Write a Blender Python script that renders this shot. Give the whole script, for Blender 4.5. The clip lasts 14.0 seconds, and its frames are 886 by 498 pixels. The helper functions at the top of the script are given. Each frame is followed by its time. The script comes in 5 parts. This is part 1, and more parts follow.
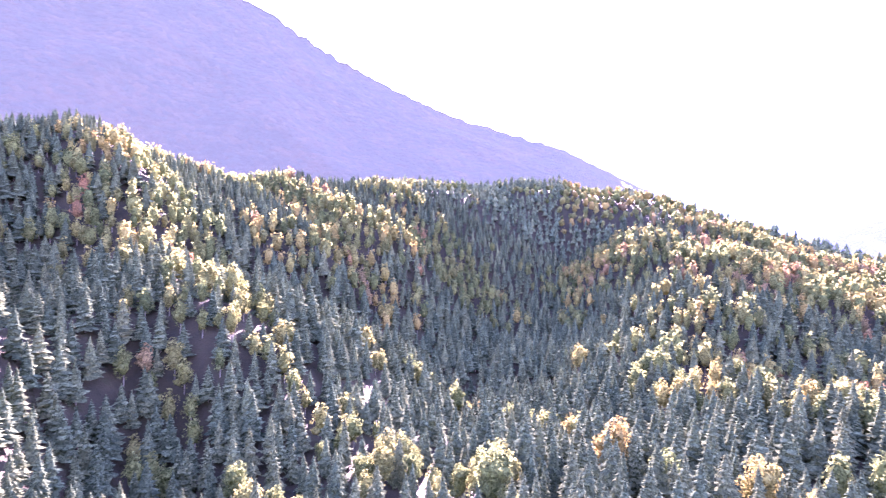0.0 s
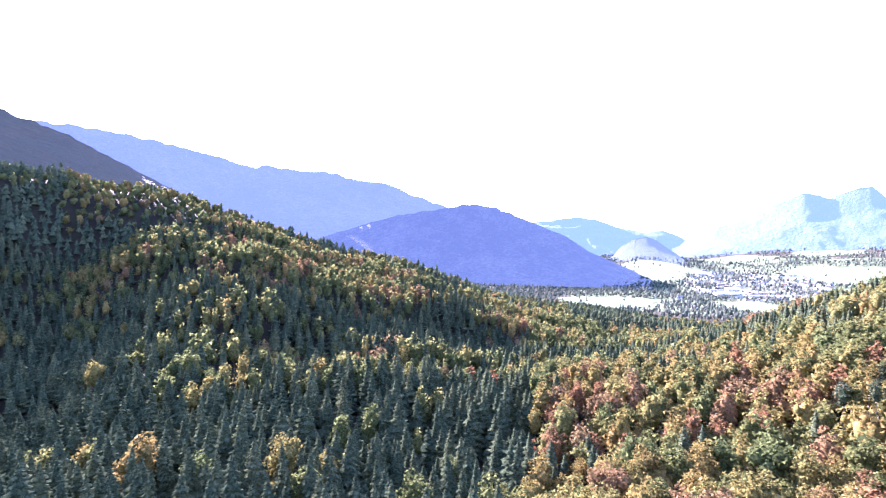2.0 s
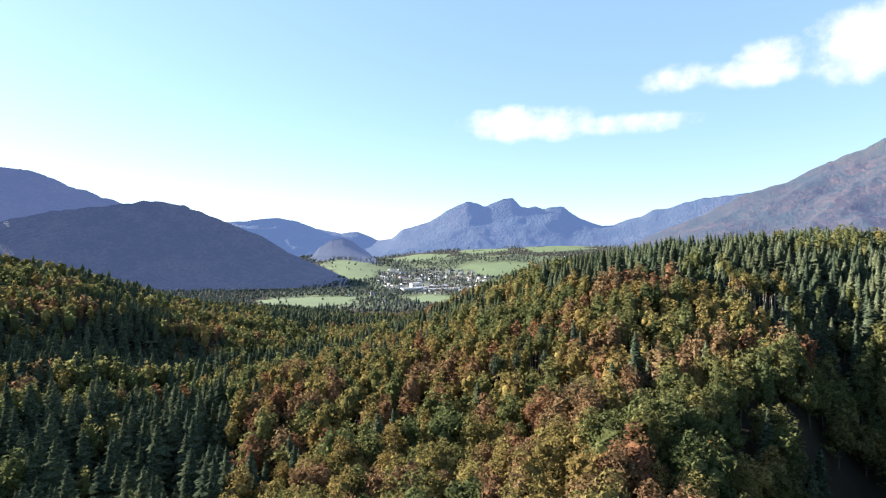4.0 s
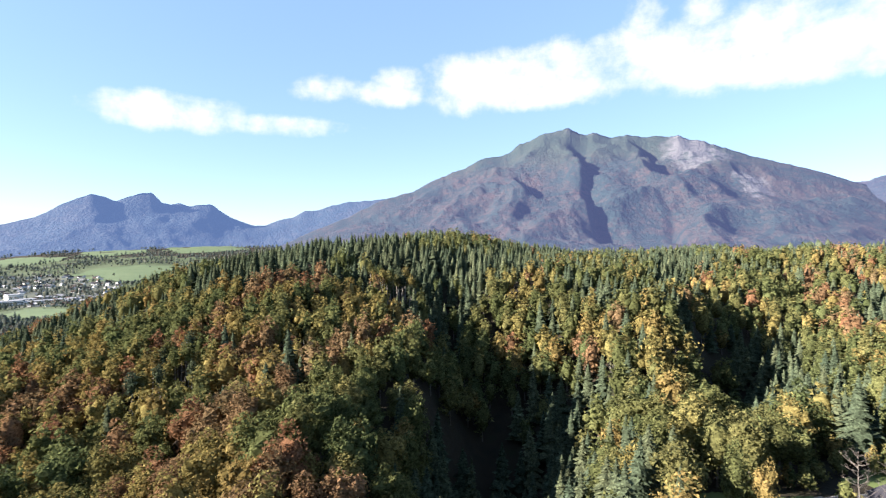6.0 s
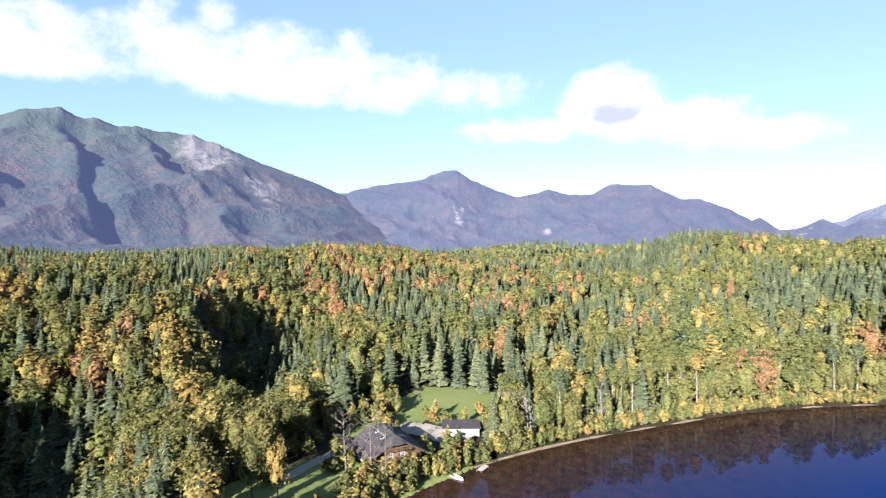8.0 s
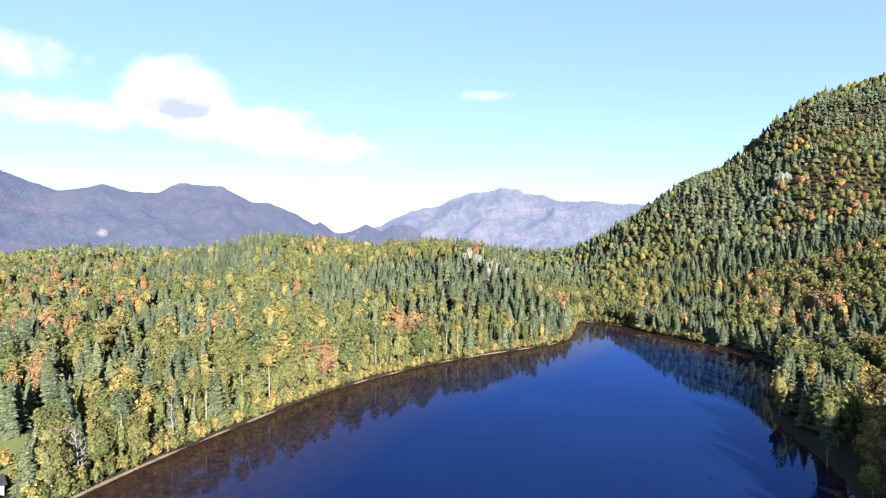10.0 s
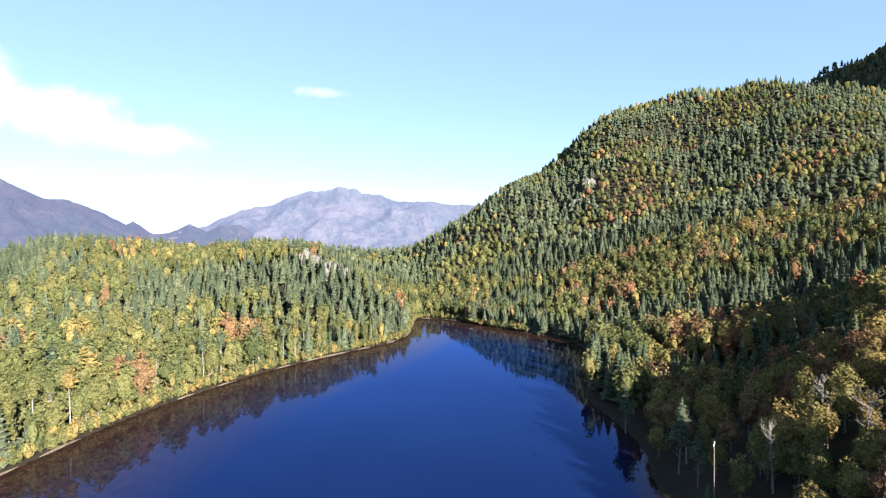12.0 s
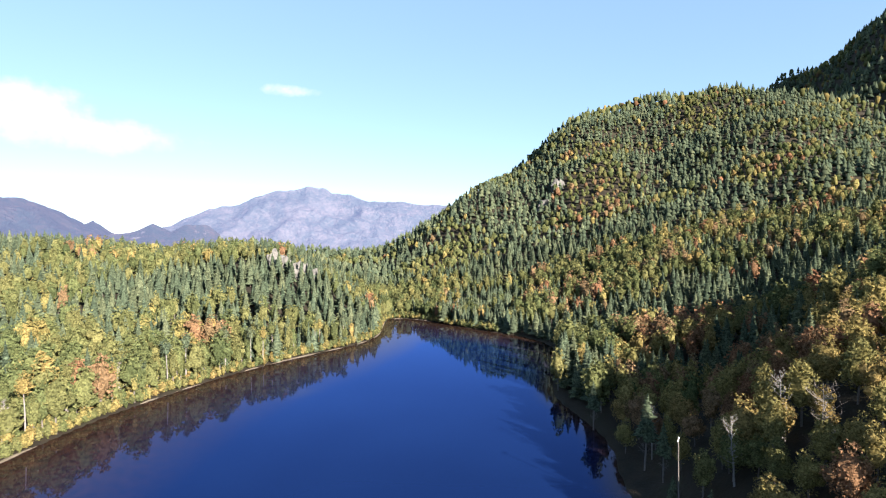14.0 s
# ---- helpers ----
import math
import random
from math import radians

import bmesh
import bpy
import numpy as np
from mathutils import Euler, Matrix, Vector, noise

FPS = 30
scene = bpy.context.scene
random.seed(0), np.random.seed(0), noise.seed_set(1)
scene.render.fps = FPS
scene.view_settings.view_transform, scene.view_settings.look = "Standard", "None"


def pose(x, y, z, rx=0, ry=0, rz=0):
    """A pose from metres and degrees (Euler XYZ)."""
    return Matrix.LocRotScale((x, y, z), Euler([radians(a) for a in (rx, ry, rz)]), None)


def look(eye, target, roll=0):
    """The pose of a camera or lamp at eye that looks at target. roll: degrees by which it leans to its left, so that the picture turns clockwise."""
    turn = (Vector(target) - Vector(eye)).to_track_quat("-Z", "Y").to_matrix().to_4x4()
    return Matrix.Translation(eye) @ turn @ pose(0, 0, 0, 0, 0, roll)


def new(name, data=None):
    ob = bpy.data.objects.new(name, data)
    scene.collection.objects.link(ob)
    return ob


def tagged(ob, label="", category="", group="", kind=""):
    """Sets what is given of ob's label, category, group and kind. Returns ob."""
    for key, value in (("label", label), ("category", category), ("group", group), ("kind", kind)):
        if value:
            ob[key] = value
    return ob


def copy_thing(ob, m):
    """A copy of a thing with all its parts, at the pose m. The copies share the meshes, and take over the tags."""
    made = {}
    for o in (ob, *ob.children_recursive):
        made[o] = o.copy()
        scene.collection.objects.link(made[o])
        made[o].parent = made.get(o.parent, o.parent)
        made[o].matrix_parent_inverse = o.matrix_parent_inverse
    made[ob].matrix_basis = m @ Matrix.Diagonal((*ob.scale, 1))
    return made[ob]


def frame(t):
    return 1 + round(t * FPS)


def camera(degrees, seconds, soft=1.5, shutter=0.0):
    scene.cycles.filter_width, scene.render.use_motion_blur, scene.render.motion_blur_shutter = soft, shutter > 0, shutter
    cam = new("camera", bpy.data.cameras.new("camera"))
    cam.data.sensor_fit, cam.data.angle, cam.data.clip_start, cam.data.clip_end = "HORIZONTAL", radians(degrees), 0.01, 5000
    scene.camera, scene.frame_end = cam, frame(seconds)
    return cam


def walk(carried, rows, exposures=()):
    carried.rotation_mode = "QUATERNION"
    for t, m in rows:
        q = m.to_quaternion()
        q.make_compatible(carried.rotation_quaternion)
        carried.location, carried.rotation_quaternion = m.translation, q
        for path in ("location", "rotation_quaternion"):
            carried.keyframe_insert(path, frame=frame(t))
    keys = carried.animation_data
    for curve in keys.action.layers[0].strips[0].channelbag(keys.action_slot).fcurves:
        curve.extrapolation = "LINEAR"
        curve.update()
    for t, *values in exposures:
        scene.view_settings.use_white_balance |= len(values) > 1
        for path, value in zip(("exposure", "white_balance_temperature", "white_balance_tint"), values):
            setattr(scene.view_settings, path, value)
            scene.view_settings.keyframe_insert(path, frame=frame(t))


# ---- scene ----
cam = camera(78.47, 14.0, soft=1.2, shutter=0.12)
# the walk: a drone turning clockwise on the spot, sixty metres over a lake
EYE = (0.0, 0.0, 60.0)
PATH = [
    # seconds, tilt, lean, turn
    (0.0, -0.97, -0.20, 4.3), (0.5, -0.98, -0.17, -8.41), (1.0, -1.05, -0.03, -21.72), (1.5, -0.99, 0.10, -32.77),
    (2.0, -0.96, 0.12, -42.79), (2.5, -0.94, 0.20, -51.68), (3.0, -0.96, 0.20, -59.76), (3.2, -0.97, 0.20, -62.71),
    (5.3, -1.00, 0.20, -94.48), (5.5, -1.02, 0.16, -98.51), (6.0, -1.03, 0.05, -109.30), (6.5, -1.04, 0.02, -119.59),
    (7.0, -1.04, -0.10, -131.56), (7.5, -1.00, -0.12, -144.29), (8.0, -0.98, -0.08, -157.35), (8.5, -0.93, -0.18, -169.76),
    (9.0, -0.86, -0.21, -182.41), (9.2, -0.82, -0.22, -187.3), (11.3, -0.84, 0.60, -211.13), (11.5, -0.84, 0.62, -213.04), (12.0, -0.86, 0.60, -217.31),
    (12.5, -0.86, 0.57, -219.43), (13.0, -0.85, 0.55, -219.86), (13.5, -0.86, 0.55, -220.19), (14.0, -0.86, 0.56, -220.41),
]
EXPOSURES = [(0.0, 5.7, 6000, 76), (0.5, 5.6, 5950, 74), (1.0, 5.15, 5800, 64), (1.5, 4.7, 5650, 54), (2.0, 4.0, 5550, 42), (2.5, 3.0, 5850, 18), (3.0, 2.75, 6000, 14), (3.5, 2.35, 6300, 14), (5.5, 2.2, 6350, 15), (14.0, 2.2, 6350, 15)]
walk(cam, [(t, pose(*EYE, 90 + tilt, lean, turn)) for t, tilt, lean, turn in PATH], EXPOSURES)

# ---- world and sun ----
SUN_AZ, SUN_EL = 4.0, 20.0          # clockwise from +y, degrees
SKY_STRENGTH, SUN_STRENGTH = 0.058, 5.0


def heading(az, r=1.0, z=0.0):
    """The point r metres away at az degrees clockwise from +y."""
    a = radians(az)
    return Vector((r * math.sin(a), r * math.cos(a), z))


sun_dir = heading(SUN_AZ, math.cos(radians(SUN_EL)), math.sin(radians(SUN_EL)))
sun = new("sun", bpy.data.lights.new("sun", "SUN"))
sun.data.energy, sun.data.angle, sun.data.color = SUN_STRENGTH, radians(0.55), (1.0, 0.93, 0.82)
sun.matrix_world = look(sun_dir * 500, (0, 0, 0))

world = bpy.data.worlds.new("world")
scene.world = world
world.use_nodes = True
wt = world.node_tree
wt.nodes.clear()


def node(tree, kind, **inputs):
    n = tree.nodes.new(kind)
    for key, value in inputs.items():
        n.inputs[key.replace("_", " ")].default_value = value
    return n


def math_node(tree, op, a, b=None, c=None, clamp=False):
    n = tree.nodes.new("ShaderNodeMath")
    n.operation, n.use_clamp = op, clamp
    for i, v in enumerate((a, b, c)):
        if v is None:
            continue
        if isinstance(v, (int, float)):
            n.inputs[i].default_value = v
        else:
            tree.links.new(v, n.inputs[i])
    return n.outputs[0]


def mix(tree, fac, a, b, blend="MIX"):
    n = tree.nodes.new("ShaderNodeMix")
    n.data_type, n.blend_type = "RGBA", blend
    for sock, v in ((n.inputs[0], fac), (n.inputs[6], a), (n.inputs[7], b)):
        if isinstance(v, (int, float)):
            sock.default_value = v
        elif isinstance(v, tuple):
            sock.default_value = (*v, 1)
        else:
            tree.links.new(v, sock)
    return n.outputs[2]


def ramp(tree, fac, stops):
    r = tree.nodes.new("ShaderNodeValToRGB")
    while len(r.color_ramp.elements) < len(stops):
        r.color_ramp.elements.new(0.5)
    for e, (p, c) in zip(r.color_ramp.elements, stops):
        e.position, e.color = p, (*c, 1)
    tree.links.new(fac, r.inputs[0])
    return r.outputs[0]


# clouds: bearing, height in degrees, half width, half height
CLOUDS = [(83, 11.8, 8, 1.8, 1), (92, 11.4, 7.5, 1.1, 0.9), (98, 15.2, 4, 1.5, 0.9), (103, 14.9, 6, 1.3, 1), (105, 16, 3.4, 1.5, 0.9),
          (113, 16, 6, 3.0, 1), (122, 16.8, 10, 2.8, 1.1), (131, 17.5, 10, 3.1, 1.1), (139, 17.8, 10, 3.3, 1.1), (147, 17.0, 10, 2.9, 1.1), (157, 15, 10, 2.2, 1),
          (129.7, 20.4, 2.2, 2.4, 0.9), (135.0, 20.6, 2.6, 2.0, 0.9), (148.6, 18.6, 3.4, 2.0, 0.8), (174.5, 13.4, 5.8, 3.8, 2.1), (179, 11.4, 8.5, 2.4, 1.05), (188, 9.6, 9, 1.5, 0.9),
          (117, 15.4, 14, 2.2, 1.2), (137, 15.8, 18, 2.8, 1.3), (153, 15.4, 11, 2.6, 1.2), (166, 11.2, 8, 1.4, 0.8), (205, 15.0, 2.6, 0.6, 0.7)]


def build_sky():
    L = wt.links.new
    out = wt.nodes.new("ShaderNodeOutputWorld")
    sky = wt.nodes.new("ShaderNodeTexSky")
    sky.sky_type, sky.sun_disc = "NISHITA", False
    sky.sun_elevation, sky.sun_rotation = radians(SUN_EL), radians(SUN_AZ)
    sky.altitude, sky.air_density, sky.dust_density, sky.ozone_density = 500, 0.9, 0.25, 1.2
    way = wt.nodes.new("ShaderNodeTexCoord").outputs["Generated"]
    puff = node(wt, "ShaderNodeTexNoise", Scale=15.0, Detail=8.0, Roughness=0.62)
    L(way, puff.inputs["Vector"])
    stretch = node(wt, "ShaderNodeMapping")
    stretch.inputs["Scale"].default_value = (4.0, 4.0, 16.0)
    L(way, stretch.inputs["Vector"])
    streak = node(wt, "ShaderNodeTexNoise", Scale=1.0, Detail=6.0, Roughness=0.6)
    L(stretch.outputs[0], streak.inputs["Vector"])
    sep = wt.nodes.new("ShaderNodeSeparateXYZ")
    L(way, sep.inputs[0])
    az = math_node(wt, "MULTIPLY", math_node(wt, "ARCTAN2", sep.outputs[0], sep.outputs[1]), 180 / math.pi)
    az = math_node(wt, "MODULO", math_node(wt, "ADD", az, 360.0), 360.0)
    el = math_node(wt, "MULTIPLY", math_node(wt, "ARCSINE", sep.outputs[2]), 180 / math.pi)
    mask = -3.0
    for a, e, wa, we, thick in CLOUDS:
        u = math_node(wt, "MULTIPLY_ADD", az, 1 / wa, -a / wa)
        v = math_node(wt, "MULTIPLY_ADD", el, 1 / we, -e / we)
        d = math_node(wt, "MULTIPLY_ADD", u, u, math_node(wt, "MULTIPLY", v, v))
        mask = math_node(wt, "MAXIMUM", math_node(wt, "SUBTRACT", thick, math_node(wt, "MULTIPLY", d, thick)), mask)
    mask = math_node(wt, "MAXIMUM", mask, -1.2)
    grain = math_node(wt, "MULTIPLY_ADD", puff.outputs["Fac"], 3.2, math_node(wt, "MULTIPLY", streak.outputs["Fac"], 2.0))
    dense = math_node(wt, "ADD", mask, math_node(wt, "SUBTRACT", grain, 2.5))
    cover = wt.nodes.new("ShaderNodeMapRange")
    cover.interpolation_type = "SMOOTHSTEP"
    cover.inputs["From Min"].default_value, cover.inputs["From Max"].default_value = -0.15, 1.5
    L(dense, cover.inputs["Value"])
    core = math_node(wt, "MULTIPLY", math_node(wt, "SUBTRACT", dense, 1.45), math_node(wt, "MULTIPLY_ADD", streak.outputs["Fac"], 3.0, -1.0), clamp=True)
    belly = ramp(wt, core, [(0.0, (4.6, 4.7, 4.8)), (0.55, (2.8, 3.05, 3.6))])
    low = wt.nodes.new("ShaderNodeMapRange")
    low.interpolation_type = "SMOOTHSTEP"
    for key, value in (("From Min", 24.0), ("From Max", 70.0), ("To Min", 0.48), ("To Max", 0.0)):
        low.inputs[key].default_value = value
    L(el, low.inputs["Value"])
    even = mix(wt, low.outputs[0], sky.outputs[0], (1.85, 3.1, 4.6))
    white = node(wt, "ShaderNodeMix")
    white.data_type = "RGBA"
    L(math_node(wt, "MULTIPLY", cover.outputs[0], 0.95), white.inputs[0])
    L(even, white.inputs[6])
    L(belly, white.inputs[7])
    back = node(wt, "ShaderNodeBackground", Strength=SKY_STRENGTH)
    L(white.outputs[2], back.inputs[0])
    L(back.outputs[0], out.inputs[0])


build_sky()


# ---- materials ----
def material(name, rough=0.9):
    m = bpy.data.materials.new(name)
    m.use_nodes = True
    b = m.node_tree.nodes["Principled BSDF"]
    b.inputs["Roughness"].default_value = rough
    b.inputs["Specular IOR Level"].default_value = 0.2
    return m, m.node_tree, b


def noise_tex(tree, scale, detail=4, rough=0.6, vector=None):
    n = node(tree, "ShaderNodeTexNoise", Scale=scale, Detail=detail, Roughness=rough)
    if vector is None:
        vector = tree.nodes.new("ShaderNodeTexCoord").outputs["Object"]
    tree.links.new(vector, n.inputs["Vector"])
    return n.outputs["Fac"]


def bump(tree, bsdf, height, strength=0.4, distance=0.3):
    b = node(tree, "ShaderNodeBump", Strength=strength, Distance=distance)
    tree.links.new(height, b.inputs["Height"])
    tree.links.new(b.outputs[0], bsdf.inputs["Normal"])


def two_tone(name, a, b, scale, fine, rough=0.9, strength=0.4, distance=0.3):
    """A surface that wanders between two colours at two scales, with fine relief."""
    m, t, p = material(name, rough)
    big, small = noise_tex(t, scale), noise_tex(t, fine)
    f = math_node(t, "ADD", math_node(t, "MULTIPLY", big, 0.6), math_node(t, "MULTIPLY", small, 0.4))
    col = ramp(t, f, [(0.32, a), (0.68, b)])
    t.links.new(col, p.inputs["Base Color"])
    bump(t, p, small, strength, distance)
    return m


def foliage(name, stops, glow=0.3):
    """Leaves or needles: colour by tree, jittered leaf by leaf; light shines through in part."""
    m = bpy.data.materials.new(name)
    m.use_nodes = True
    t = m.node_tree
    t.nodes.clear()
    L = t.links.new
    out = t.nodes.new("ShaderNodeOutputMaterial")
    att = t.nodes.new("ShaderNodeAttribute")
    att.attribute_name = "tint"
    info = t.nodes.new("ShaderNodeObjectInfo")
    geo = t.nodes.new("ShaderNodeNewGeometry")
    tint = math_node(t, "FRACT", math_node(t, "ADD", att.outputs["Fac"], info.outputs["Random"]))
    tint = math_node(t, "ADD", math_node(t, "MULTIPLY", tint, 0.74),
                     math_node(t, "MULTIPLY", geo.outputs["Random Per Island"], 0.26))
    col = ramp(t, tint, stops)
    val = math_node(t, "MULTIPLY_ADD", geo.outputs["Random Per Island"], 0.60, 0.70)
    leaf = node(t, "ShaderNodeTexVoronoi", Scale=2.1)
    L(t.nodes.new("ShaderNodeTexCoord").outputs["Object"], leaf.inputs["Vector"])
    each = t.nodes.new("ShaderNodeSeparateColor")
    L(leaf.outputs["Color"], each.inputs[0])
    val = math_node(t, "MULTIPLY", val, math_node(t, "MULTIPLY_ADD", each.outputs[0], 1.0, 0.5))
    hsv = node(t, "ShaderNodeHueSaturation")
    L(val, hsv.inputs["Value"])
    L(col, hsv.inputs["Color"])
    dif = node(t, "ShaderNodeBsdfDiffuse", Roughness=0.6)
    tra = node(t, "ShaderNodeBsdfTranslucent")
    both = node(t, "ShaderNodeMixShader", Fac=glow)
    L(hsv.outputs[0], dif.inputs[0])
    L(hsv.outputs[0], tra.inputs[0])
    L(dif.outputs[0], both.inputs[1])
    L(tra.outputs[0], both.inputs[2])
    L(both.outputs[0], out.inputs[0])
    return m


M_SPRUCE = foliage("spruce_needles", [(0.0, (0.049, 0.068, 0.044)), (0.35, (0.062, 0.080, 0.049)), (0.7, (0.078, 0.093, 0.053)), (1.0, (0.101, 0.110, 0.060))], 0.20)
M_GREEN = foliage("green_leaves", [(0.0, (0.077, 0.099, 0.042)), (0.5, (0.116, 0.124, 0.048)), (1.0, (0.156, 0.142, 0.055))], 0.38)
M_YELLOW = foliage("yellow_leaves", [(0.0, (0.160, 0.150, 0.056)), (0.5, (0.200, 0.164, 0.058)), (1.0, (0.208, 0.143, 0.054))], 0.28)
M_RUST = foliage("rust_leaves", [(0.0, (0.172, 0.130, 0.066)), (0.5, (0.184, 0.114, 0.060)), (1.0, (0.188, 0.090, 0.048))], 0.28)
M_BARK = two_tone("bark", (0.079, 0.0672, 0.0553), (0.19, 0.166, 0.142), 0.8, 9.0)


def ground_material():
    m, t, p = material("forest_floor", 1.0)
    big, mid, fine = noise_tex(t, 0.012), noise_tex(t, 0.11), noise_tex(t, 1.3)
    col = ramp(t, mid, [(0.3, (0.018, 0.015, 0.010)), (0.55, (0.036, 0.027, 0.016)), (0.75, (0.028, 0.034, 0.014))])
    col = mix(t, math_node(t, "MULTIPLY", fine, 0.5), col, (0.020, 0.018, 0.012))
    t.links.new(col, p.inputs["Base Color"])
    bump(t, p, fine, 0.8, 0.6)
    return m


M_GROUND = ground_material()
M_GRASS = two_tone("meadow_grass", (0.0909, 0.126, 0.0395), (0.15, 0.178, 0.0632), 0.05, 1.1, 1.0)
M_FIELD = two_tone("valley_pasture", (0.079, 0.118, 0.0553), (0.134, 0.174, 0.0869), 0.006, 0.08, 1.0)
M_GRAVEL = two_tone("pale_gravel", (0.19, 0.174, 0.15), (0.316, 0.292, 0.261), 0.3, 4.0, 1.0)


def water_material():
    """Clear deep water that mirrors at low angles; brown by the shore: red-brown bottom plus painted tree reflections.
    """
    m = bpy.data.materials.new("lake_water")
    m.use_nodes = True
    t = m.node_tree
    t.nodes.clear()
    L = t.links.new
    out = t.nodes.new("ShaderNodeOutputMaterial")
    deep = noise_tex(t, 0.012, 2)
    col = ramp(t, deep, [(0.3, (0.0025, 0.008, 0.034)), (0.7, (0.004, 0.013, 0.050))])
    att = t.nodes.new("ShaderNodeAttribute")
    att.attribute_name = "shoal_mirror"
    # Brown of the lake bottom, also standing in for the mirrored woods.
    bed_mirror = ramp(t, noise_tex(t, 0.35, 4), [(0.35, (0.016, 0.011, 0.008)), (0.65, (0.040, 0.020, 0.013))])
    body = node(t, "ShaderNodeBsdfDiffuse")
    L(mix(t, att.outputs["Fac"], col, bed_mirror), body.inputs[0])
    wave = node(t, "ShaderNodeBump", Strength=0.06, Distance=0.06)
    L(noise_tex(t, 0.5, 3, 0.55), wave.inputs["Height"])
    gloss = node(t, "ShaderNodeBsdfGlossy", Roughness=0.03)
    # Mirror colour painted in: blue on open water, greyer where woods reflect.
    L(mix(t, att.outputs["Fac"], (0.22, 0.40, 1.0), (0.50, 0.52, 0.72)), gloss.inputs["Color"])
    L(wave.outputs[0], gloss.inputs["Normal"])
    fres = node(t, "ShaderNodeFresnel", IOR=1.33)
    L(wave.outputs[0], fres.inputs["Normal"])
    both = t.nodes.new("ShaderNodeMixShader")
    L(fres.outputs[0], both.inputs[0])
    L(body.outputs[0], both.inputs[1])
    L(gloss.outputs[0], both.inputs[2])
    L(both.outputs[0], out.inputs[0])
    return m


M_WATER = water_material()


def far_material(name, low, high, rock, rock_at, haze_tint, haze_glow, summit=None, grain=0.055):
    """Far wooded mountainside: crowns, stands of trees, bare rock; kilometres of blue haze painted in as emission."""
    m, t, p = material(name, 1.0)
    big, mid, fine = noise_tex(t, 0.0032, 5), noise_tex(t, 0.014, 5, 0.65), noise_tex(t, 0.05, 5, 0.75)
    where = t.nodes.new("ShaderNodeTexCoord").outputs["Object"]
    crowns = node(t, "ShaderNodeTexVoronoi", Scale=grain)
    t.links.new(where, crowns.inputs["Vector"])
    each = t.nodes.new("ShaderNodeSeparateColor")
    t.links.new(crowns.outputs["Color"], each.inputs[0])
    f = math_node(t, "MULTIPLY_ADD", big, 0.5, math_node(t, "MULTIPLY_ADD", mid, 0.5, math_node(t, "MULTIPLY_ADD", each.outputs[0], 0.14, -0.07)))
    col = ramp(t, f, [(0.43, low), (0.64, high)])
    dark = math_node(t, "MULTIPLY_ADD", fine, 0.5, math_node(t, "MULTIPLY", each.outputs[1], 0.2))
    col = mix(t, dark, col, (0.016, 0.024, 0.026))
    pos = t.nodes.new("ShaderNodeSeparateXYZ")
    t.links.new(where, pos.inputs[0])
    hi = math_node(t, "MULTIPLY_ADD", pos.outputs["Z"], 0.001, math_node(t, "MULTIPLY", noise_tex(t, 0.008, 6, 0.7), 0.9))
    if summit is not None:
        up = ramp(t, math_node(t, "MULTIPLY_ADD", pos.outputs["Z"], 0.001, math_node(t, "MULTIPLY", big, 0.4)), [(0.72, (0, 0, 0)), (0.92, (1, 1, 1))])
        col = mix(t, math_node(t, "MULTIPLY", up, 0.8), col, summit)
    bare = t.nodes.new("ShaderNodeAttribute")
    bare.attribute_name = "bare"
    hi = math_node(t, "ADD", math_node(t, "SUBTRACT", hi, rock_at), math_node(t, "MULTIPLY", bare.outputs["Fac"], math_node(t, "MULTIPLY_ADD", mid, 3.2, -0.75)))
    f = ramp(t, hi, [(0.0, (0, 0, 0)), (0.5, (1, 1, 1))])
    col = mix(t, f, col, rock)
    t.links.new(col, p.inputs["Base Color"])
    # Distance haze: an even glow given to the whole slope.
    p.inputs["Emission Color"].default_value = (*haze_tint, 1)
    p.inputs["Emission Strength"].default_value = haze_glow
    relief = math_node(t, "MULTIPLY_ADD", crowns.outputs["Distance"], -0.35, math_node(t, "MULTIPLY", fine, 1.0))
    bump(t, p, relief, 0.75, 22.0)
    return m


# ---- helpers ----
def link_mesh(name, verts, faces, mat, smooth=False, parent=None):
    me = bpy.data.meshes.new(name)
    me.from_pydata([tuple(v) for v in verts], [], [tuple(f) for f in faces])
    me.materials.append(mat)
    if smooth:
        me.shade_smooth()
    ob = new(name, me)
    if parent is not None:
        ob.parent = parent
    return ob


def part(name, bm, mat, parent, label=""):
    me = bpy.data.meshes.new(name)
    bm.to_mesh(me)
    bm.free()
    me.materials.append(mat)
    ob = new(name, me)
    ob.parent = parent
    return tagged(ob, label)


def array_mesh(name, co, tris, mat, tint=None, smooth=False):
    """A triangle mesh straight from arrays."""
    me = bpy.data.meshes.new(name)
    n, f = len(co), len(tris)
    me.vertices.add(n)
    me.vertices.foreach_set("co", np.ascontiguousarray(co, dtype=np.float32).ravel())
    me.loops.add(3 * f)
    me.loops.foreach_set("vertex_index", np.ascontiguousarray(tris, dtype=np.int32).ravel())
    me.polygons.add(f)
    me.polygons.foreach_set("loop_start", np.arange(0, 3 * f, 3, dtype=np.int32))
    if tint is not None:
        me.attributes.new("tint", "FLOAT", "POINT").data.foreach_set("value", tint.astype(np.float32))
    me.materials.append(mat)
    me.update(calc_edges=True)
    if smooth:
        me.shade_smooth()
    return new(name, me)


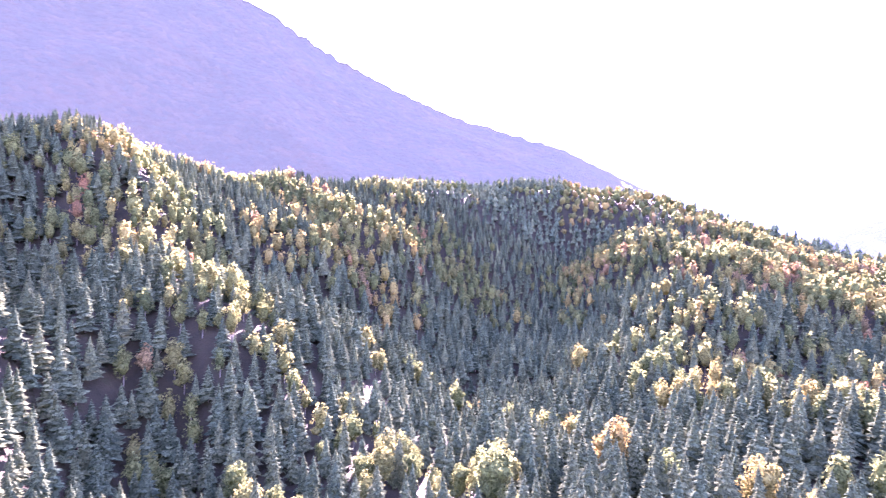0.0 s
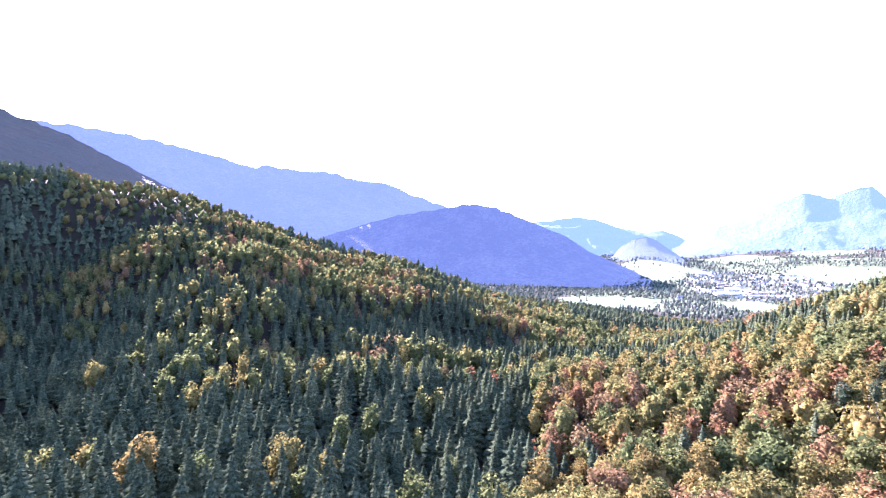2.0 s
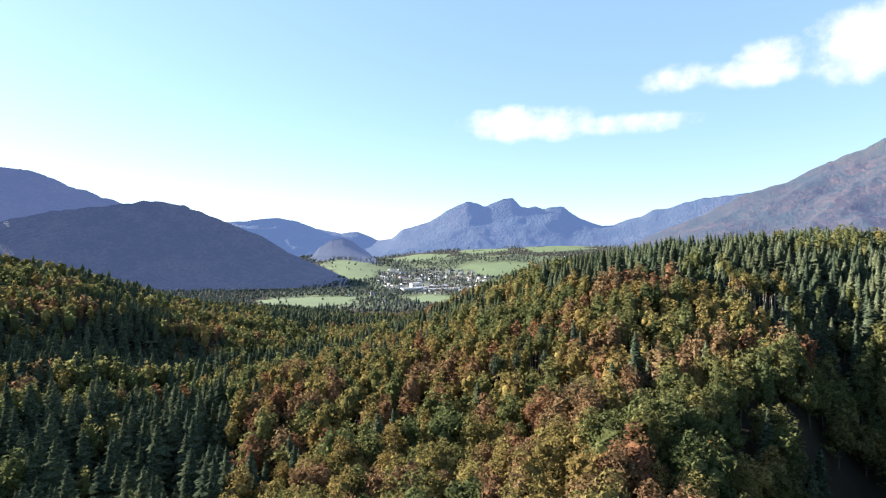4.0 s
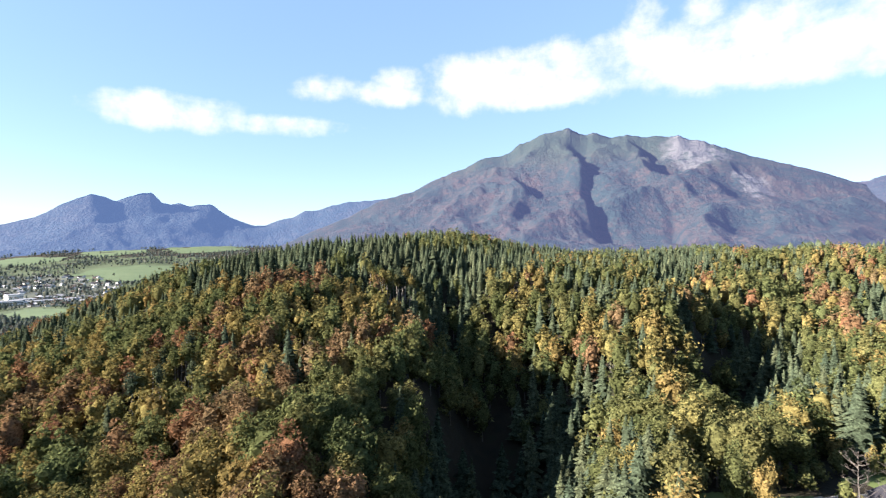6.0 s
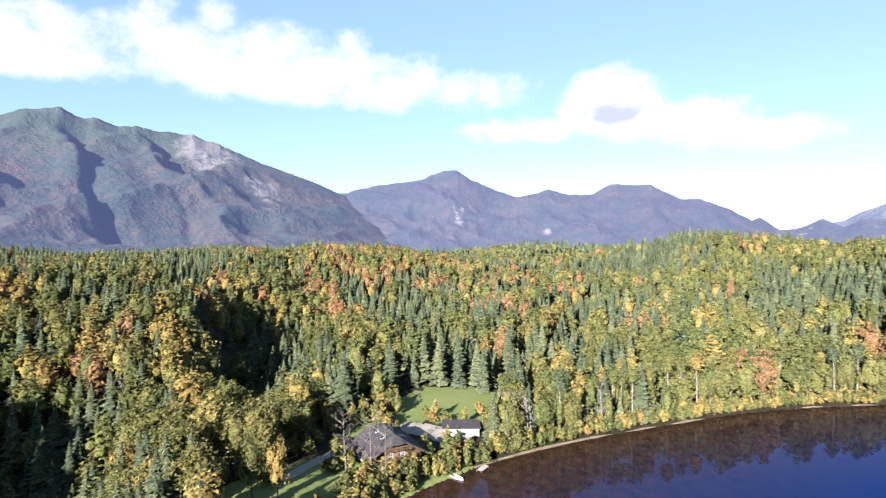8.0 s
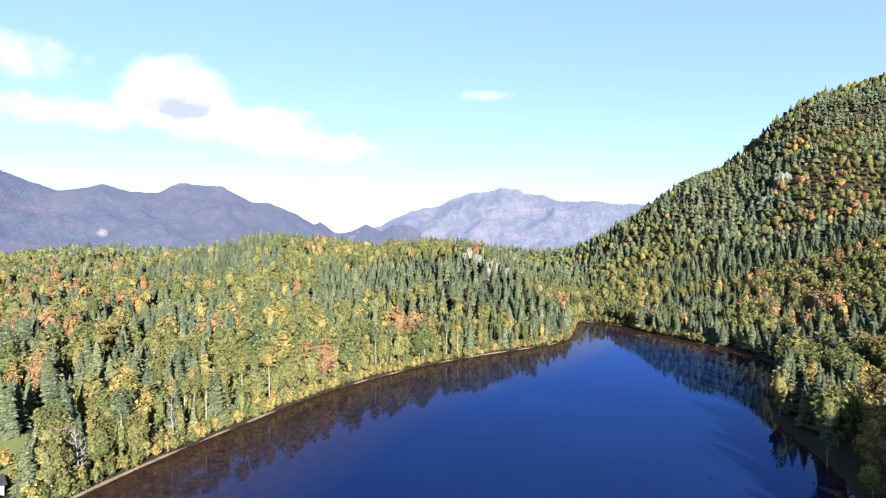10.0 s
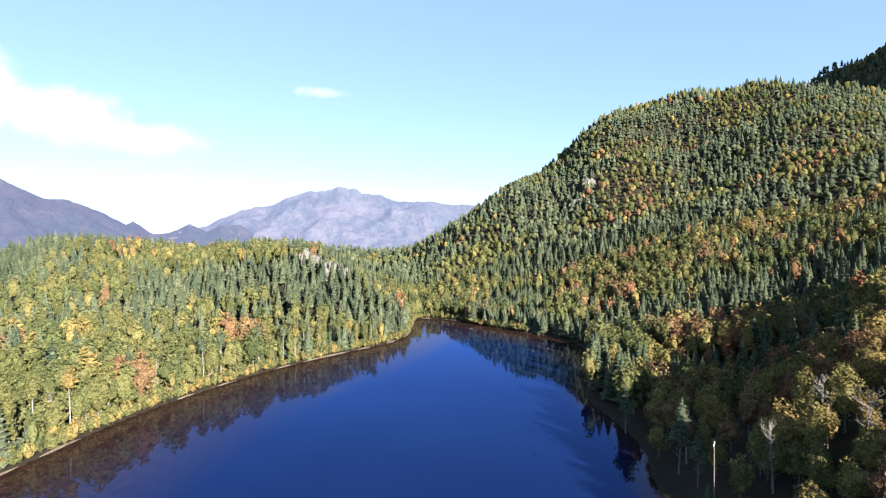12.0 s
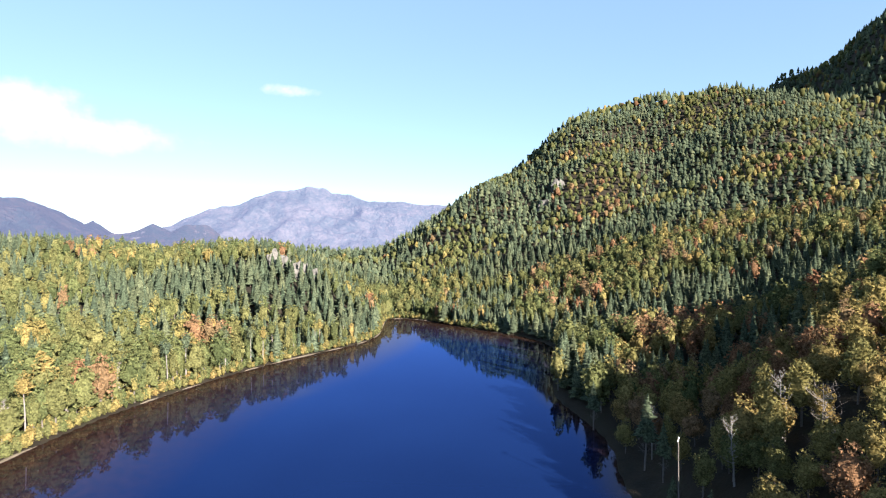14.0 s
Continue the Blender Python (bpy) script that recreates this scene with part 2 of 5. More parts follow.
# ---- the lie of the land ----
# Landforms as (bearing, distance, height over the lake).
BOWL = [(-34.2, 110, -4), (-4, 110, -10), (27.2, 110, -12), (58.5, 110, -14), (-34.2, 200, -12), (-4, 190, -16), (27.2, 200, -18),
        (53.3, 200, -26), (-4, 340, -18), (27.2, 300, -12), (48.1, 330, -28), (60.6, 450, -40), (56.4, 650, -36), (11.6, 500, 20), (32.4, 420, 5)]
SPUR = [(-42.2, 330, 46), (-29, 325, 40), (-22, 300, 26), (-27, 250, 30), (-38, 240, 34), (-46, 440, 128), (-39.7, 466, 136), (-32, 480, 126), (-25, 530, 106), (-20, 500, 104), (-10.8, 540, 105), (-3, 650, 112), (3.6, 780, 128), (8, 785, 124), (15, 780, 111),
        (24.8, 750, 66), (32, 720, 40), (39, 690, 20), (44, 680, 2), (48, 670, -22), (-20, 400, 58), (-10, 420, 42), (0, 520, 36), (8, 590, 32), (-42, 600, 110), (-20, 800, 80), (-5, 980, 90), (8, 1050, 60), (40, 1200, -60), (15, 1250, 10)]
# Hill added out of view, its heights set to shape the west bank's shade.
UNSEEN_HILL = [(295, 350, 56), (300, 280, 62), (305, 210, 32), (305, 165, 20), (316, 140, 2), (300, 138, 12), (307, 108, 10), (285, 160, 14), (280, 300, 36), (272, 400, 46), (286, 380, 62), (312, 235, 48), (319, 265, 22), (322, 190, -4),
               (270, 650, 112), (270, 1000, 190), (285, 700, 130), (285, 1100, 200), (300, 700, 130), (300, 1100, 220)]
EAST_HILL = [(56.4, 260, -15), (63.7, 280, -12), (72.9, 300, -3), (84.9, 330, 25), (84, 490, 24), (94.6, 350, 42), (105.9, 370, 40), (120.2, 400, 34),
             (68.8, 170, -20), (79.1, 180, -12), (89.4, 140, -4), (96.7, 200, 9), (96.7, 150, 3), (101, 172, 3), (104.5, 220, 9), (106.5, 185, 5), (107, 225, 9), (107.5, 260, 6), (99.7, 250, 14), (110, 170, -28), (113, 200, -30), (110, 250, -9), (109, 292, 15), (111, 330, 24), (117, 275, 8), (117, 240, -15), (113, 300, 23),
             (120.2, 220, -20), (120.2, 300, 27), (128.3, 140, -8), (130, 285, 23), (126, 240, 8), (132.8, 262, 20), (136.3, 252, -16), (138.5, 228, -16), (128, 195, -6), (94.6, 550, 35), (110, 600, 46), (79.1, 600, -9), (74, 900, -72)]
TERRACE = [(133.4, 130, 1), (150.6, 150, 2), (156.7, 180, 4), (158.7, 163, 2.5), (145.5, 190, 2), (145.5, 230, 0), (145.5, 300, 2), (145.5, 400, 13), (145.5, 500, 30), (145.5, 620, 38)]
PLATEAU = [(160.7, 230, 6), (160.7, 350, 18), (160.7, 600, 32), (175.9, 260, 8), (175.9, 400, 16), (175.9, 600, 36), (182, 590, 49), (189, 560, 46), (191.2, 320, 12), (191.2, 500, 35),
           (204.6, 340, 12), (204.6, 430, 43), (204.6, 560, 42), (212.8, 480, 3), (214.9, 700, 22), (191.2, 850, 30), (160.7, 900, 29), (130.3, 700, 31)]
WEST_HILL = [(217.9, 800, 67), (214.8, 1000, 34), (209.5, 1000, 26), (221.4, 950, 116), (224.7, 950, 155), (230.5, 1050, 217), (233.3, 1150, 288), (242, 1250, 350), (248, 1250, 329), (254, 1250, 311), (261, 1250, 300),
             (242, 220, 2), (242, 350, 10), (242, 480, 40), (242, 700, 102), (242, 950, 215), (230, 400, 3), (230, 480, 10), (230, 600, 38),
             (230, 800, 108), (222, 460, 4), (222, 650, 38), (246, 150, 11), (250, 122, 10), (253, 138, 18), (257, 172, 28), (262, 165, 31), (267, 190, 26), (248, 210, 4), (259, 262, 34), (252, 215, 14), (251, 320, 14), (252, 440, 40), (252, 620, 92),
             (259, 400, 46), (259, 700, 120), (246, 1600, 330), (253, 1600, 270), (252.5, 2000, 548), (259.5, 2000, 680), (268, 2000, 760), (244, 1950, 330), (227, 1500, 120)]
VALLEY = [(75, 1350, -90), (60, 1300, -88), (60, 2500, -90), (63, 2900, -64), (63, 3500, -50), (90, 2500, -90), (105, 1300, -70), (120, 3000, -90), (150, 1600, -60),
          (190, 1600, -50), (180, 3000, -80), (215, 3000, 0), (85, 3200, -66), (85, 4300, 22), (72, 3300, -82), (72, 4300, -20), (65, 4600, -85), (100, 4300, -10), (30, 4000, 0), (330, 3500, 0), (260, 3500, 100), (295, 3500, 200)]
LAKE = [(161.7, 145), (171.7, 167), (181, 193), (185, 208), (189, 225), (195.9, 252), (201.5, 276), (207.1, 299), (211.8, 322), (213.6, 346), (214.0, 386), (214.4, 422), (217.4, 419), (220.6, 388), (224.4, 362),
        (228.4, 342), (231.8, 316), (232.0, 262), (231.4, 215), (234.2, 190), (237.8, 166), (239.0, 130), (248, 100), (268, 68), (320, 46), (27.2, 40), (94.6, 55), (130.3, 84), (150.6, 122)]


def warp(x, y):
    r = np.hypot(x, y) + 1e-6
    k = np.log1p(r / 60.0) / r
    return x * k, y * k


def thin_plate(knots):
    """A smooth surface through the landforms, as fine near the lake as it is coarse far off."""
    a = np.radians([k[0] for k in knots])
    r = np.array([k[1] for k in knots], float)
    z = np.array([k[2] for k in knots], float)
    px, py = warp(r * np.sin(a), r * np.cos(a))
    n = len(knots)

    def kernel(d2):
        return 0.5 * d2 * np.log(d2 + 1e-12)

    A = np.zeros((n + 3, n + 3))
    A[:n, :n] = kernel((px[:, None] - px) ** 2 + (py[:, None] - py) ** 2) + np.eye(n) * 2e-3
    A[:n, n], A[:n, n + 1], A[:n, n + 2] = 1, px, py
    A[n:, :n] = A[:n, n:].T
    w = np.linalg.solve(A, np.concatenate([z, [0, 0, 0]]))

    def surface(x, y):
        u, v = warp(x, y)
        h = w[n] + w[n + 1] * u + w[n + 2] * v
        for i in range(n):
            h = h + w[i] * kernel((u - px[i]) ** 2 + (v - py[i]) ** 2)
        return h

    return surface


SURFACE = thin_plate(BOWL + SPUR + UNSEEN_HILL + EAST_HILL + TERRACE + PLATEAU + WEST_HILL + VALLEY)


def smooth_loop(points, rounds=2):
    p = np.array(points)
    for _ in range(rounds):
        q = np.roll(p, -1, 0)
        p = np.stack([0.75 * p + 0.25 * q, 0.25 * p + 0.75 * q], 1).reshape(-1, 2)
    return p


SHORE = smooth_loop([tuple(heading(a, r))[:2] for a, r in LAKE])


def loop_distance(x, y, loop):
    """Signed distance to a closed loop: below zero inside."""
    best = np.full(np.shape(x), 1e9)
    inside = np.zeros(np.shape(x), bool)
    for (ax, ay), (bx, by) in zip(loop, np.roll(loop, -1, 0)):
        dx, dy = bx - ax, by - ay
        s = np.clip(((x - ax) * dx + (y - ay) * dy) / (dx * dx + dy * dy + 1e-9), 0, 1)
        best = np.minimum(best, np.hypot(x - ax - s * dx, y - ay - s * dy))
        if dy:
            inside ^= ((ay > y) != (by > y)) & (x < dx * (y - ay) / dy + ax)
    return np.where(inside, -best, best)


def wobble(x, y, size, seed=0.0):
    """A cheap smooth ripple, about -1 to 1."""
    u, v = x / size + seed, y / size - seed * 1.7
    return (np.sin(u * 1.3 + 1.7 * np.sin(v * 0.9 + seed)) + np.sin(v * 1.7 + 1.3 * np.sin(u * 1.1 + 2 * seed)) + np.sin((u + v) * 2.3 + seed * 3)) / 3


def land(x, y):
    x, y = np.asarray(x, float), np.asarray(y, float)
    r = np.hypot(x, y)
    z = SURFACE(x, y)
    rough = np.clip((r - 150) / 900, 0, 1)
    north = np.clip((62 - np.abs((np.degrees(np.arctan2(x, y)) + 180) % 360 - 180)) / 14, 0, 1) * np.clip((r - 190) / 120, 0, 1) * np.clip((680 - r) / 200, 0, 1)
    z = z + north * (9 * wobble(x, y, 52, 8.0) + 5 * wobble(x, y, 27, 9.0))
    flat = np.clip((z + 86) / 60, 0, 1)
    z = z + flat * rough * (15 * wobble(x, y, 105, 1.0) + 7 * wobble(x, y, 42, 2.0)) * np.clip((2600 - r) / 800, 0.2, 1)
    near = r < 620
    d = np.full(np.shape(x), 500.0)
    d[near] = loop_distance(x[near], y[near], SHORE)
    bank = np.clip(d / 26, 0, 1)
    bank = bank * bank * (3 - 2 * bank)
    shore = 0.25 + np.clip(d, 0, 30) * 0.07
    return np.where(d < 0, np.maximum(d * 0.22, -9) - 0.05, shore * (1 - bank) + z * bank)


def build_ground():
    az = np.radians(np.arange(0, 360, 0.9))
    rr = np.concatenate([np.linspace(20, 460, 130), 460 * (4850 / 460) ** np.linspace(0, 1, 90)[1:]])
    X, Y = rr[:, None] * np.sin(az), rr[:, None] * np.cos(az)
    Z = land(X, Y)
    n, m = X.shape
    co = np.stack([X, Y, Z], -1).reshape(-1, 3)
    i, j = np.meshgrid(np.arange(n - 1), np.arange(m), indexing="ij")
    a, b = i * m + j, i * m + (j + 1) % m
    c, d = a + m, b + m
    tris = np.concatenate([np.stack([a, c, b], -1).reshape(-1, 3), np.stack([b, c, d], -1).reshape(-1, 3)])
    co = np.concatenate([co, [[0, 0, -9.0]]])
    k = np.arange(m)
    tris = np.concatenate([tris, np.stack([np.full(m, len(co) - 1), k, (k + 1) % m], -1)])
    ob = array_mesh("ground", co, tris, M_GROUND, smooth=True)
    tagged(ob, "forest floor of brown leaf litter over rolling hills", "ground", kind="structure")


build_ground()


def build_lake():
    g = np.arange(-430.0, 320.0, 3.0)
    X, Y = np.meshgrid(g, g, indexing="ij")
    d = -loop_distance(X.ravel(), Y.ravel(), SHORE)
    n = len(g)
    i, j = np.meshgrid(np.arange(n - 1), np.arange(n - 1), indexing="ij")
    a = (i * n + j).ravel()
    a = a[(np.stack([d[a], d[a + 1], d[a + n], d[a + n + 1]]) > -5.5).all(0)]
    used, flat = np.unique(np.concatenate([np.stack([a, a + n, a + 1], -1), np.stack([a + 1, a + n, a + n + 1], -1)]), return_inverse=True)
    co, d = np.stack([X.ravel(), Y.ravel(), np.zeros(n * n)], 1)[used], d[used]
    ob = array_mesh("water", co, flat.reshape(-1, 3), M_WATER)
    # Brown band reaches out as far as the woods' reflection is painted.
    wide = np.interp(np.degrees(np.arctan2(co[:, 0], co[:, 1])) % 360, [212.0, 217.0, 221.0, 226.0], [52.0, 38.0, 18.0, 7.0])
    wide = np.maximum(wide, np.interp(np.hypot(co[:, 0], co[:, 1]), [250.0, 340.0], [7.0, 44.0]))
    shoal_mirror = np.clip(1.1 - d / wide, 0, 1)
    ob.data.attributes.new("shoal_mirror", "FLOAT", "POINT").data.foreach_set("value", shoal_mirror.astype(np.float32))
    tagged(ob, "dark blue mountain lake, calm and mirroring the woods", "lake", kind="structure")


build_lake()


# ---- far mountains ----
# The last colour and its strength are painted haze, given off as emission.
M_BLUE = far_material("blue_hazed_mountain", (0.0355, 0.0514, 0.0592), (0.0672, 0.0672, 0.0672), (0.158, 0.158, 0.166), 1.2, (0.174, 0.284, 0.593), 0.145)
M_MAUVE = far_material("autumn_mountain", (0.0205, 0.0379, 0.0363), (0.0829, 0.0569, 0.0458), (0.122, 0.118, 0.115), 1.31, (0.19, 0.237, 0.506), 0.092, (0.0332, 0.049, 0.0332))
M_VIOLET = far_material("violet_hazed_mountain", (0.0237, 0.0363, 0.0395), (0.0648, 0.0521, 0.0506), (0.158, 0.142, 0.142), 1.31, (0.198, 0.229, 0.474), 0.15)
M_PALE = far_material("pale_hazed_mountain", (0.0711, 0.079, 0.0829), (0.142, 0.122, 0.122), (0.269, 0.245, 0.245), 1.0, (0.198, 0.276, 0.553), 0.165)
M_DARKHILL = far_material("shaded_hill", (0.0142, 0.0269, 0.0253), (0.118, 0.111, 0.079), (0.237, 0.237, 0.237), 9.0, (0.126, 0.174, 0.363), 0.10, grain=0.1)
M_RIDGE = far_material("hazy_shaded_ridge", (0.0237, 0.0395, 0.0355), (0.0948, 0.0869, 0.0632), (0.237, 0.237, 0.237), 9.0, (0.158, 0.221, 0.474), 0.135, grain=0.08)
M_KNOLL = far_material("blue_hazed_knoll", (0.00948, 0.0158, 0.0174), (0.0237, 0.0253, 0.0237), (0.237, 0.237, 0.237), 9.0, (0.158, 0.229, 0.474), 0.13, grain=0.08)
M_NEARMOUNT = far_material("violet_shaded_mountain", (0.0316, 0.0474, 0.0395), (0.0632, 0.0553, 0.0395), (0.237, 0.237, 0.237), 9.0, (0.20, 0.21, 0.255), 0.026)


def mountain(name, label, skyline, r_crest, r_foot, mat, base=-95.0, relief=0.16, seed=0.0, steps=0.2, soft=True, gullies=(), rocks=()):
    """A mountain range: crest heights by bearing, spurs and gullies running down to its foot."""
    a0, a1 = skyline[0][0], skyline[-1][0]
    az = np.arange(a0, a1 + 0.01, steps)
    top = np.interp(az, [s[0] for s in skyline], [60 + r_crest * math.tan(radians(s[1])) for s in skyline])
    near = np.exp(-0.5 * (np.arange(-30, 31) * steps / 2.2) ** 2)
    calm = np.convolve(np.pad(top, 30, mode="edge"), near / near.sum(), "valid")
    ridge = np.array([noise.fractal((a * 0.9, seed, 3.1), 0.7, 2.1, 5) for a in az])
    s = np.concatenate([np.linspace(0, 1, 60), [1.0], 1 + np.linspace(0.05, 0.5, 8)])
    rad = r_foot + (r_crest - r_foot) * s
    co, bare = [], []
    for i, (r, k) in enumerate(zip(rad, s)):
        prof = k ** 1.25 if k <= 1 else 1 - 1.8 * (k - 1)
        crest = min(1.0, k) ** 5
        for a, h, q in zip(az, calm + (top - calm) * crest, ridge):
            x, y = r * math.sin(radians(a)), r * math.cos(radians(a))
            v = noise.ridged_multi_fractal((x / 520 + seed, y / 520, seed), 0.9, 2.1, 4, 1.0, 2.0) - 1.1
            w = max(0.0, min(1.0, (1 - k) * 5)) if k <= 1 else 0.0
            z = base + (h - base) * prof + (h - base) * relief * v * w * min(1, k * 3) + (h - base) * 0.018 * q * (max(0.0, (k - 0.82) / 0.18) if k <= 1 else 0.6)
            for a_top, a_foot, k_top, k_foot, wide, deep in gullies:
                f = (k_top - k) / (k_top - k_foot)
                if 0 < f < 1:
                    mid = a_top + (a_foot - a_top) * f + 0.35 * math.sin(f * 9 + seed)
                    side = (a - mid) / wide
                    side = side / 0.45 if side < 0 else side / 1.4
                    z -= deep * max(0.0, 1 - abs(side)) * min(1, 5 * f, 5 * (1 - f))
            co.append((x, y, z))
            bare.append(max([0.0] + [1 - ((a - ra) / rw) ** 2 - ((k - rk) / rh) ** 2 for ra, rk, rw, rh in rocks]))
    m = len(az)
    i, j = np.meshgrid(np.arange(len(rad) - 1), np.arange(m - 1), indexing="ij")
    a = i * m + j
    tris = np.concatenate([np.stack([a, a + m, a + 1], -1).reshape(-1, 3), np.stack([a + 1, a + m, a + m + 1], -1).reshape(-1, 3)])
    ob = array_mesh(name, np.array(co), tris, mat, smooth=soft)
    ob.data.attributes.new("bare", "FLOAT", "POINT").data.foreach_set("value", np.array(bare, np.float32))
    return tagged(ob, label, "mountain", kind="structure")


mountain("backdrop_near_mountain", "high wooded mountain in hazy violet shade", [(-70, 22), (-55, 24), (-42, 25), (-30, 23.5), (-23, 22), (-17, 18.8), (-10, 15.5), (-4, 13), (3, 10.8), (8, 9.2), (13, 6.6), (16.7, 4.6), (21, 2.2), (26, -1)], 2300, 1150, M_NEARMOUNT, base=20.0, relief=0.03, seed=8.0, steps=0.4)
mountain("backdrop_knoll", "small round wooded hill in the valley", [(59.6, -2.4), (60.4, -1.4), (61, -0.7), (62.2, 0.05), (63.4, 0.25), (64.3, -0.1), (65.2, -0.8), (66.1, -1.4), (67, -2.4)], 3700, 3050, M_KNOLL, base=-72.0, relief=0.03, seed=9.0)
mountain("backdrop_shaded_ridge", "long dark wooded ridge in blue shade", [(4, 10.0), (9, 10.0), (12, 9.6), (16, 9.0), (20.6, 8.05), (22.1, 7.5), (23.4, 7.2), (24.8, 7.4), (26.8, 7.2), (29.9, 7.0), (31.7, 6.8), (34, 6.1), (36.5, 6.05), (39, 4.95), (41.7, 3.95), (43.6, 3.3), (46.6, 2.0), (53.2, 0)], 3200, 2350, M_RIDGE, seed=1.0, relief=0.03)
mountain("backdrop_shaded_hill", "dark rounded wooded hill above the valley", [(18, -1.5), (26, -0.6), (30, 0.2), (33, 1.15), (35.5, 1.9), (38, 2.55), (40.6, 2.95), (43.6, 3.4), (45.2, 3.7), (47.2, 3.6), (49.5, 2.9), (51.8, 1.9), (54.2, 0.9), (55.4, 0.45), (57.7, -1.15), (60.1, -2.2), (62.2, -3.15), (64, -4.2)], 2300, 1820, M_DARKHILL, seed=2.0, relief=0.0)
mountain("backdrop_far_peaks", "distant peaks hazed pale blue behind the valley", [(46, 1.2), (48.9, 1.5), (52.8, 1.85), (54.2, 2.0), (56.8, 2.3), (58.9, 1.9), (60.7, 1.2), (63.1, 0.7), (64.9, 0.9), (66.1, 0.4), (66.9, 0.0), (69, -0.6), (75, -1)], 4700, 4100, M_BLUE, seed=3.0)
mountain("backdrop_blue_mountain", "broad mountain hazed blue, with a pale rocky top", [(65.5, -0.6), (66.9, -0.1), (68.4, 0.15), (69.6, 1.1), (72.4, 1.9), (74.7, 3.3), (76.3, 4.0), (77.2, 3.9), (78.2, 3.5), (80.1, 4.2), (81.1, 4.35), (81.9, 3.5), (82.7, 3.3), (83.4, 3.45), (84.4, 3.15), (85.9, 3.4), (86.4, 3.25), (88, 2.1), (90.2, 1.35), (91.2, 1.4), (92.6, 2.0), (93.7, 2.15), (95.1, 2.9), (96.4, 2.95), (97.8, 3.5), (99, 3.75), (101.5, 4.05), (104, 4.2), (110, 2)], 4600, 3900, M_BLUE, seed=4.0, relief=0.08)
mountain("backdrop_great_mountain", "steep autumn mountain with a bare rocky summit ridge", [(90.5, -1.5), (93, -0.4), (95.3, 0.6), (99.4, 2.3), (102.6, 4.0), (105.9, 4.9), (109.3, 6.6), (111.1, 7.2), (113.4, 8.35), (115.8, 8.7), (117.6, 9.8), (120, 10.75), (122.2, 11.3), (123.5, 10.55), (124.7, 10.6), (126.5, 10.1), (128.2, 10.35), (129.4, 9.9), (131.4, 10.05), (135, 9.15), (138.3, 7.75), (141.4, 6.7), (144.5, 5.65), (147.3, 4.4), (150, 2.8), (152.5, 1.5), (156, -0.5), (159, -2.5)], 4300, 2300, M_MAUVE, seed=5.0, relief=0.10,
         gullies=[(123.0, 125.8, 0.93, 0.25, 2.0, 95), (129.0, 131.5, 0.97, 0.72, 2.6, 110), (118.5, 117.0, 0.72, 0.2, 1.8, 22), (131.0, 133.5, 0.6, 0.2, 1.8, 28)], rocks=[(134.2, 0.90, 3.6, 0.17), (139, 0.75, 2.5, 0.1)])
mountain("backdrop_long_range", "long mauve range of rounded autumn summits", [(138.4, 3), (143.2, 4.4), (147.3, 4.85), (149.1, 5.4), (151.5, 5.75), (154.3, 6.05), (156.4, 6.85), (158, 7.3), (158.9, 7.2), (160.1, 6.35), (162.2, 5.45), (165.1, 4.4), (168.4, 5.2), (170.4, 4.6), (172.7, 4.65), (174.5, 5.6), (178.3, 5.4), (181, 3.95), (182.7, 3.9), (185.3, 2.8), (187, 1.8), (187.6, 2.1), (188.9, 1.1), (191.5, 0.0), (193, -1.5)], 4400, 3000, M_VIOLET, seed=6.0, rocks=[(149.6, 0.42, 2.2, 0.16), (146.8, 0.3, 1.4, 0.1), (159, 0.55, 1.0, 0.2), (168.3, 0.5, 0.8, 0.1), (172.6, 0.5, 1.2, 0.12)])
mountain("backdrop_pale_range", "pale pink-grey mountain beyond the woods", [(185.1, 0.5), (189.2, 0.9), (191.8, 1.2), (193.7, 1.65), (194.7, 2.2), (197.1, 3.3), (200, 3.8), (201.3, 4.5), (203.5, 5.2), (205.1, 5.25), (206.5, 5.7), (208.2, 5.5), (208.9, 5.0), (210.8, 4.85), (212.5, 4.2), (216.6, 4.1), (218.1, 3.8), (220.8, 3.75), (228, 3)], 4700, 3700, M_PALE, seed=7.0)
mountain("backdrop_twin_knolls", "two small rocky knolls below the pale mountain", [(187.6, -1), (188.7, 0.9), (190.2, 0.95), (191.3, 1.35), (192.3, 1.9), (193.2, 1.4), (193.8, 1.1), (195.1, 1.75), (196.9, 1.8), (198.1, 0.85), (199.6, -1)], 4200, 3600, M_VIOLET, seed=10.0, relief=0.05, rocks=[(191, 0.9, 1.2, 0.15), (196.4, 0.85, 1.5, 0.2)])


# ---- trees ----
RNG = np.random.default_rng(7)


def lobes(height, radius, n, rng):
    """Balls that make up a broad crown: a big middle and smaller ones about it."""
    out = [(0, 0, height * 0.53, radius * 0.76, height * 0.38)]
    for k in range(n):
        a = 2 * math.pi * (k + rng.random() * 0.7) / n
        up = rng.uniform(0.28, 0.80)
        d = radius * rng.uniform(0.42, 0.66) * (1.15 - 0.6 * max(0, up - 0.5))
        s = radius * rng.uniform(0.34, 0.52)
        out.append((d * math.cos(a), d * math.sin(a), height * up, s, s * rng.uniform(0.85, 1.15)))
    out.append((rng.normal(0, radius * 0.12), rng.normal(0, radius * 0.12), height * 0.84, radius * 0.42, height * 0.15))
    return out


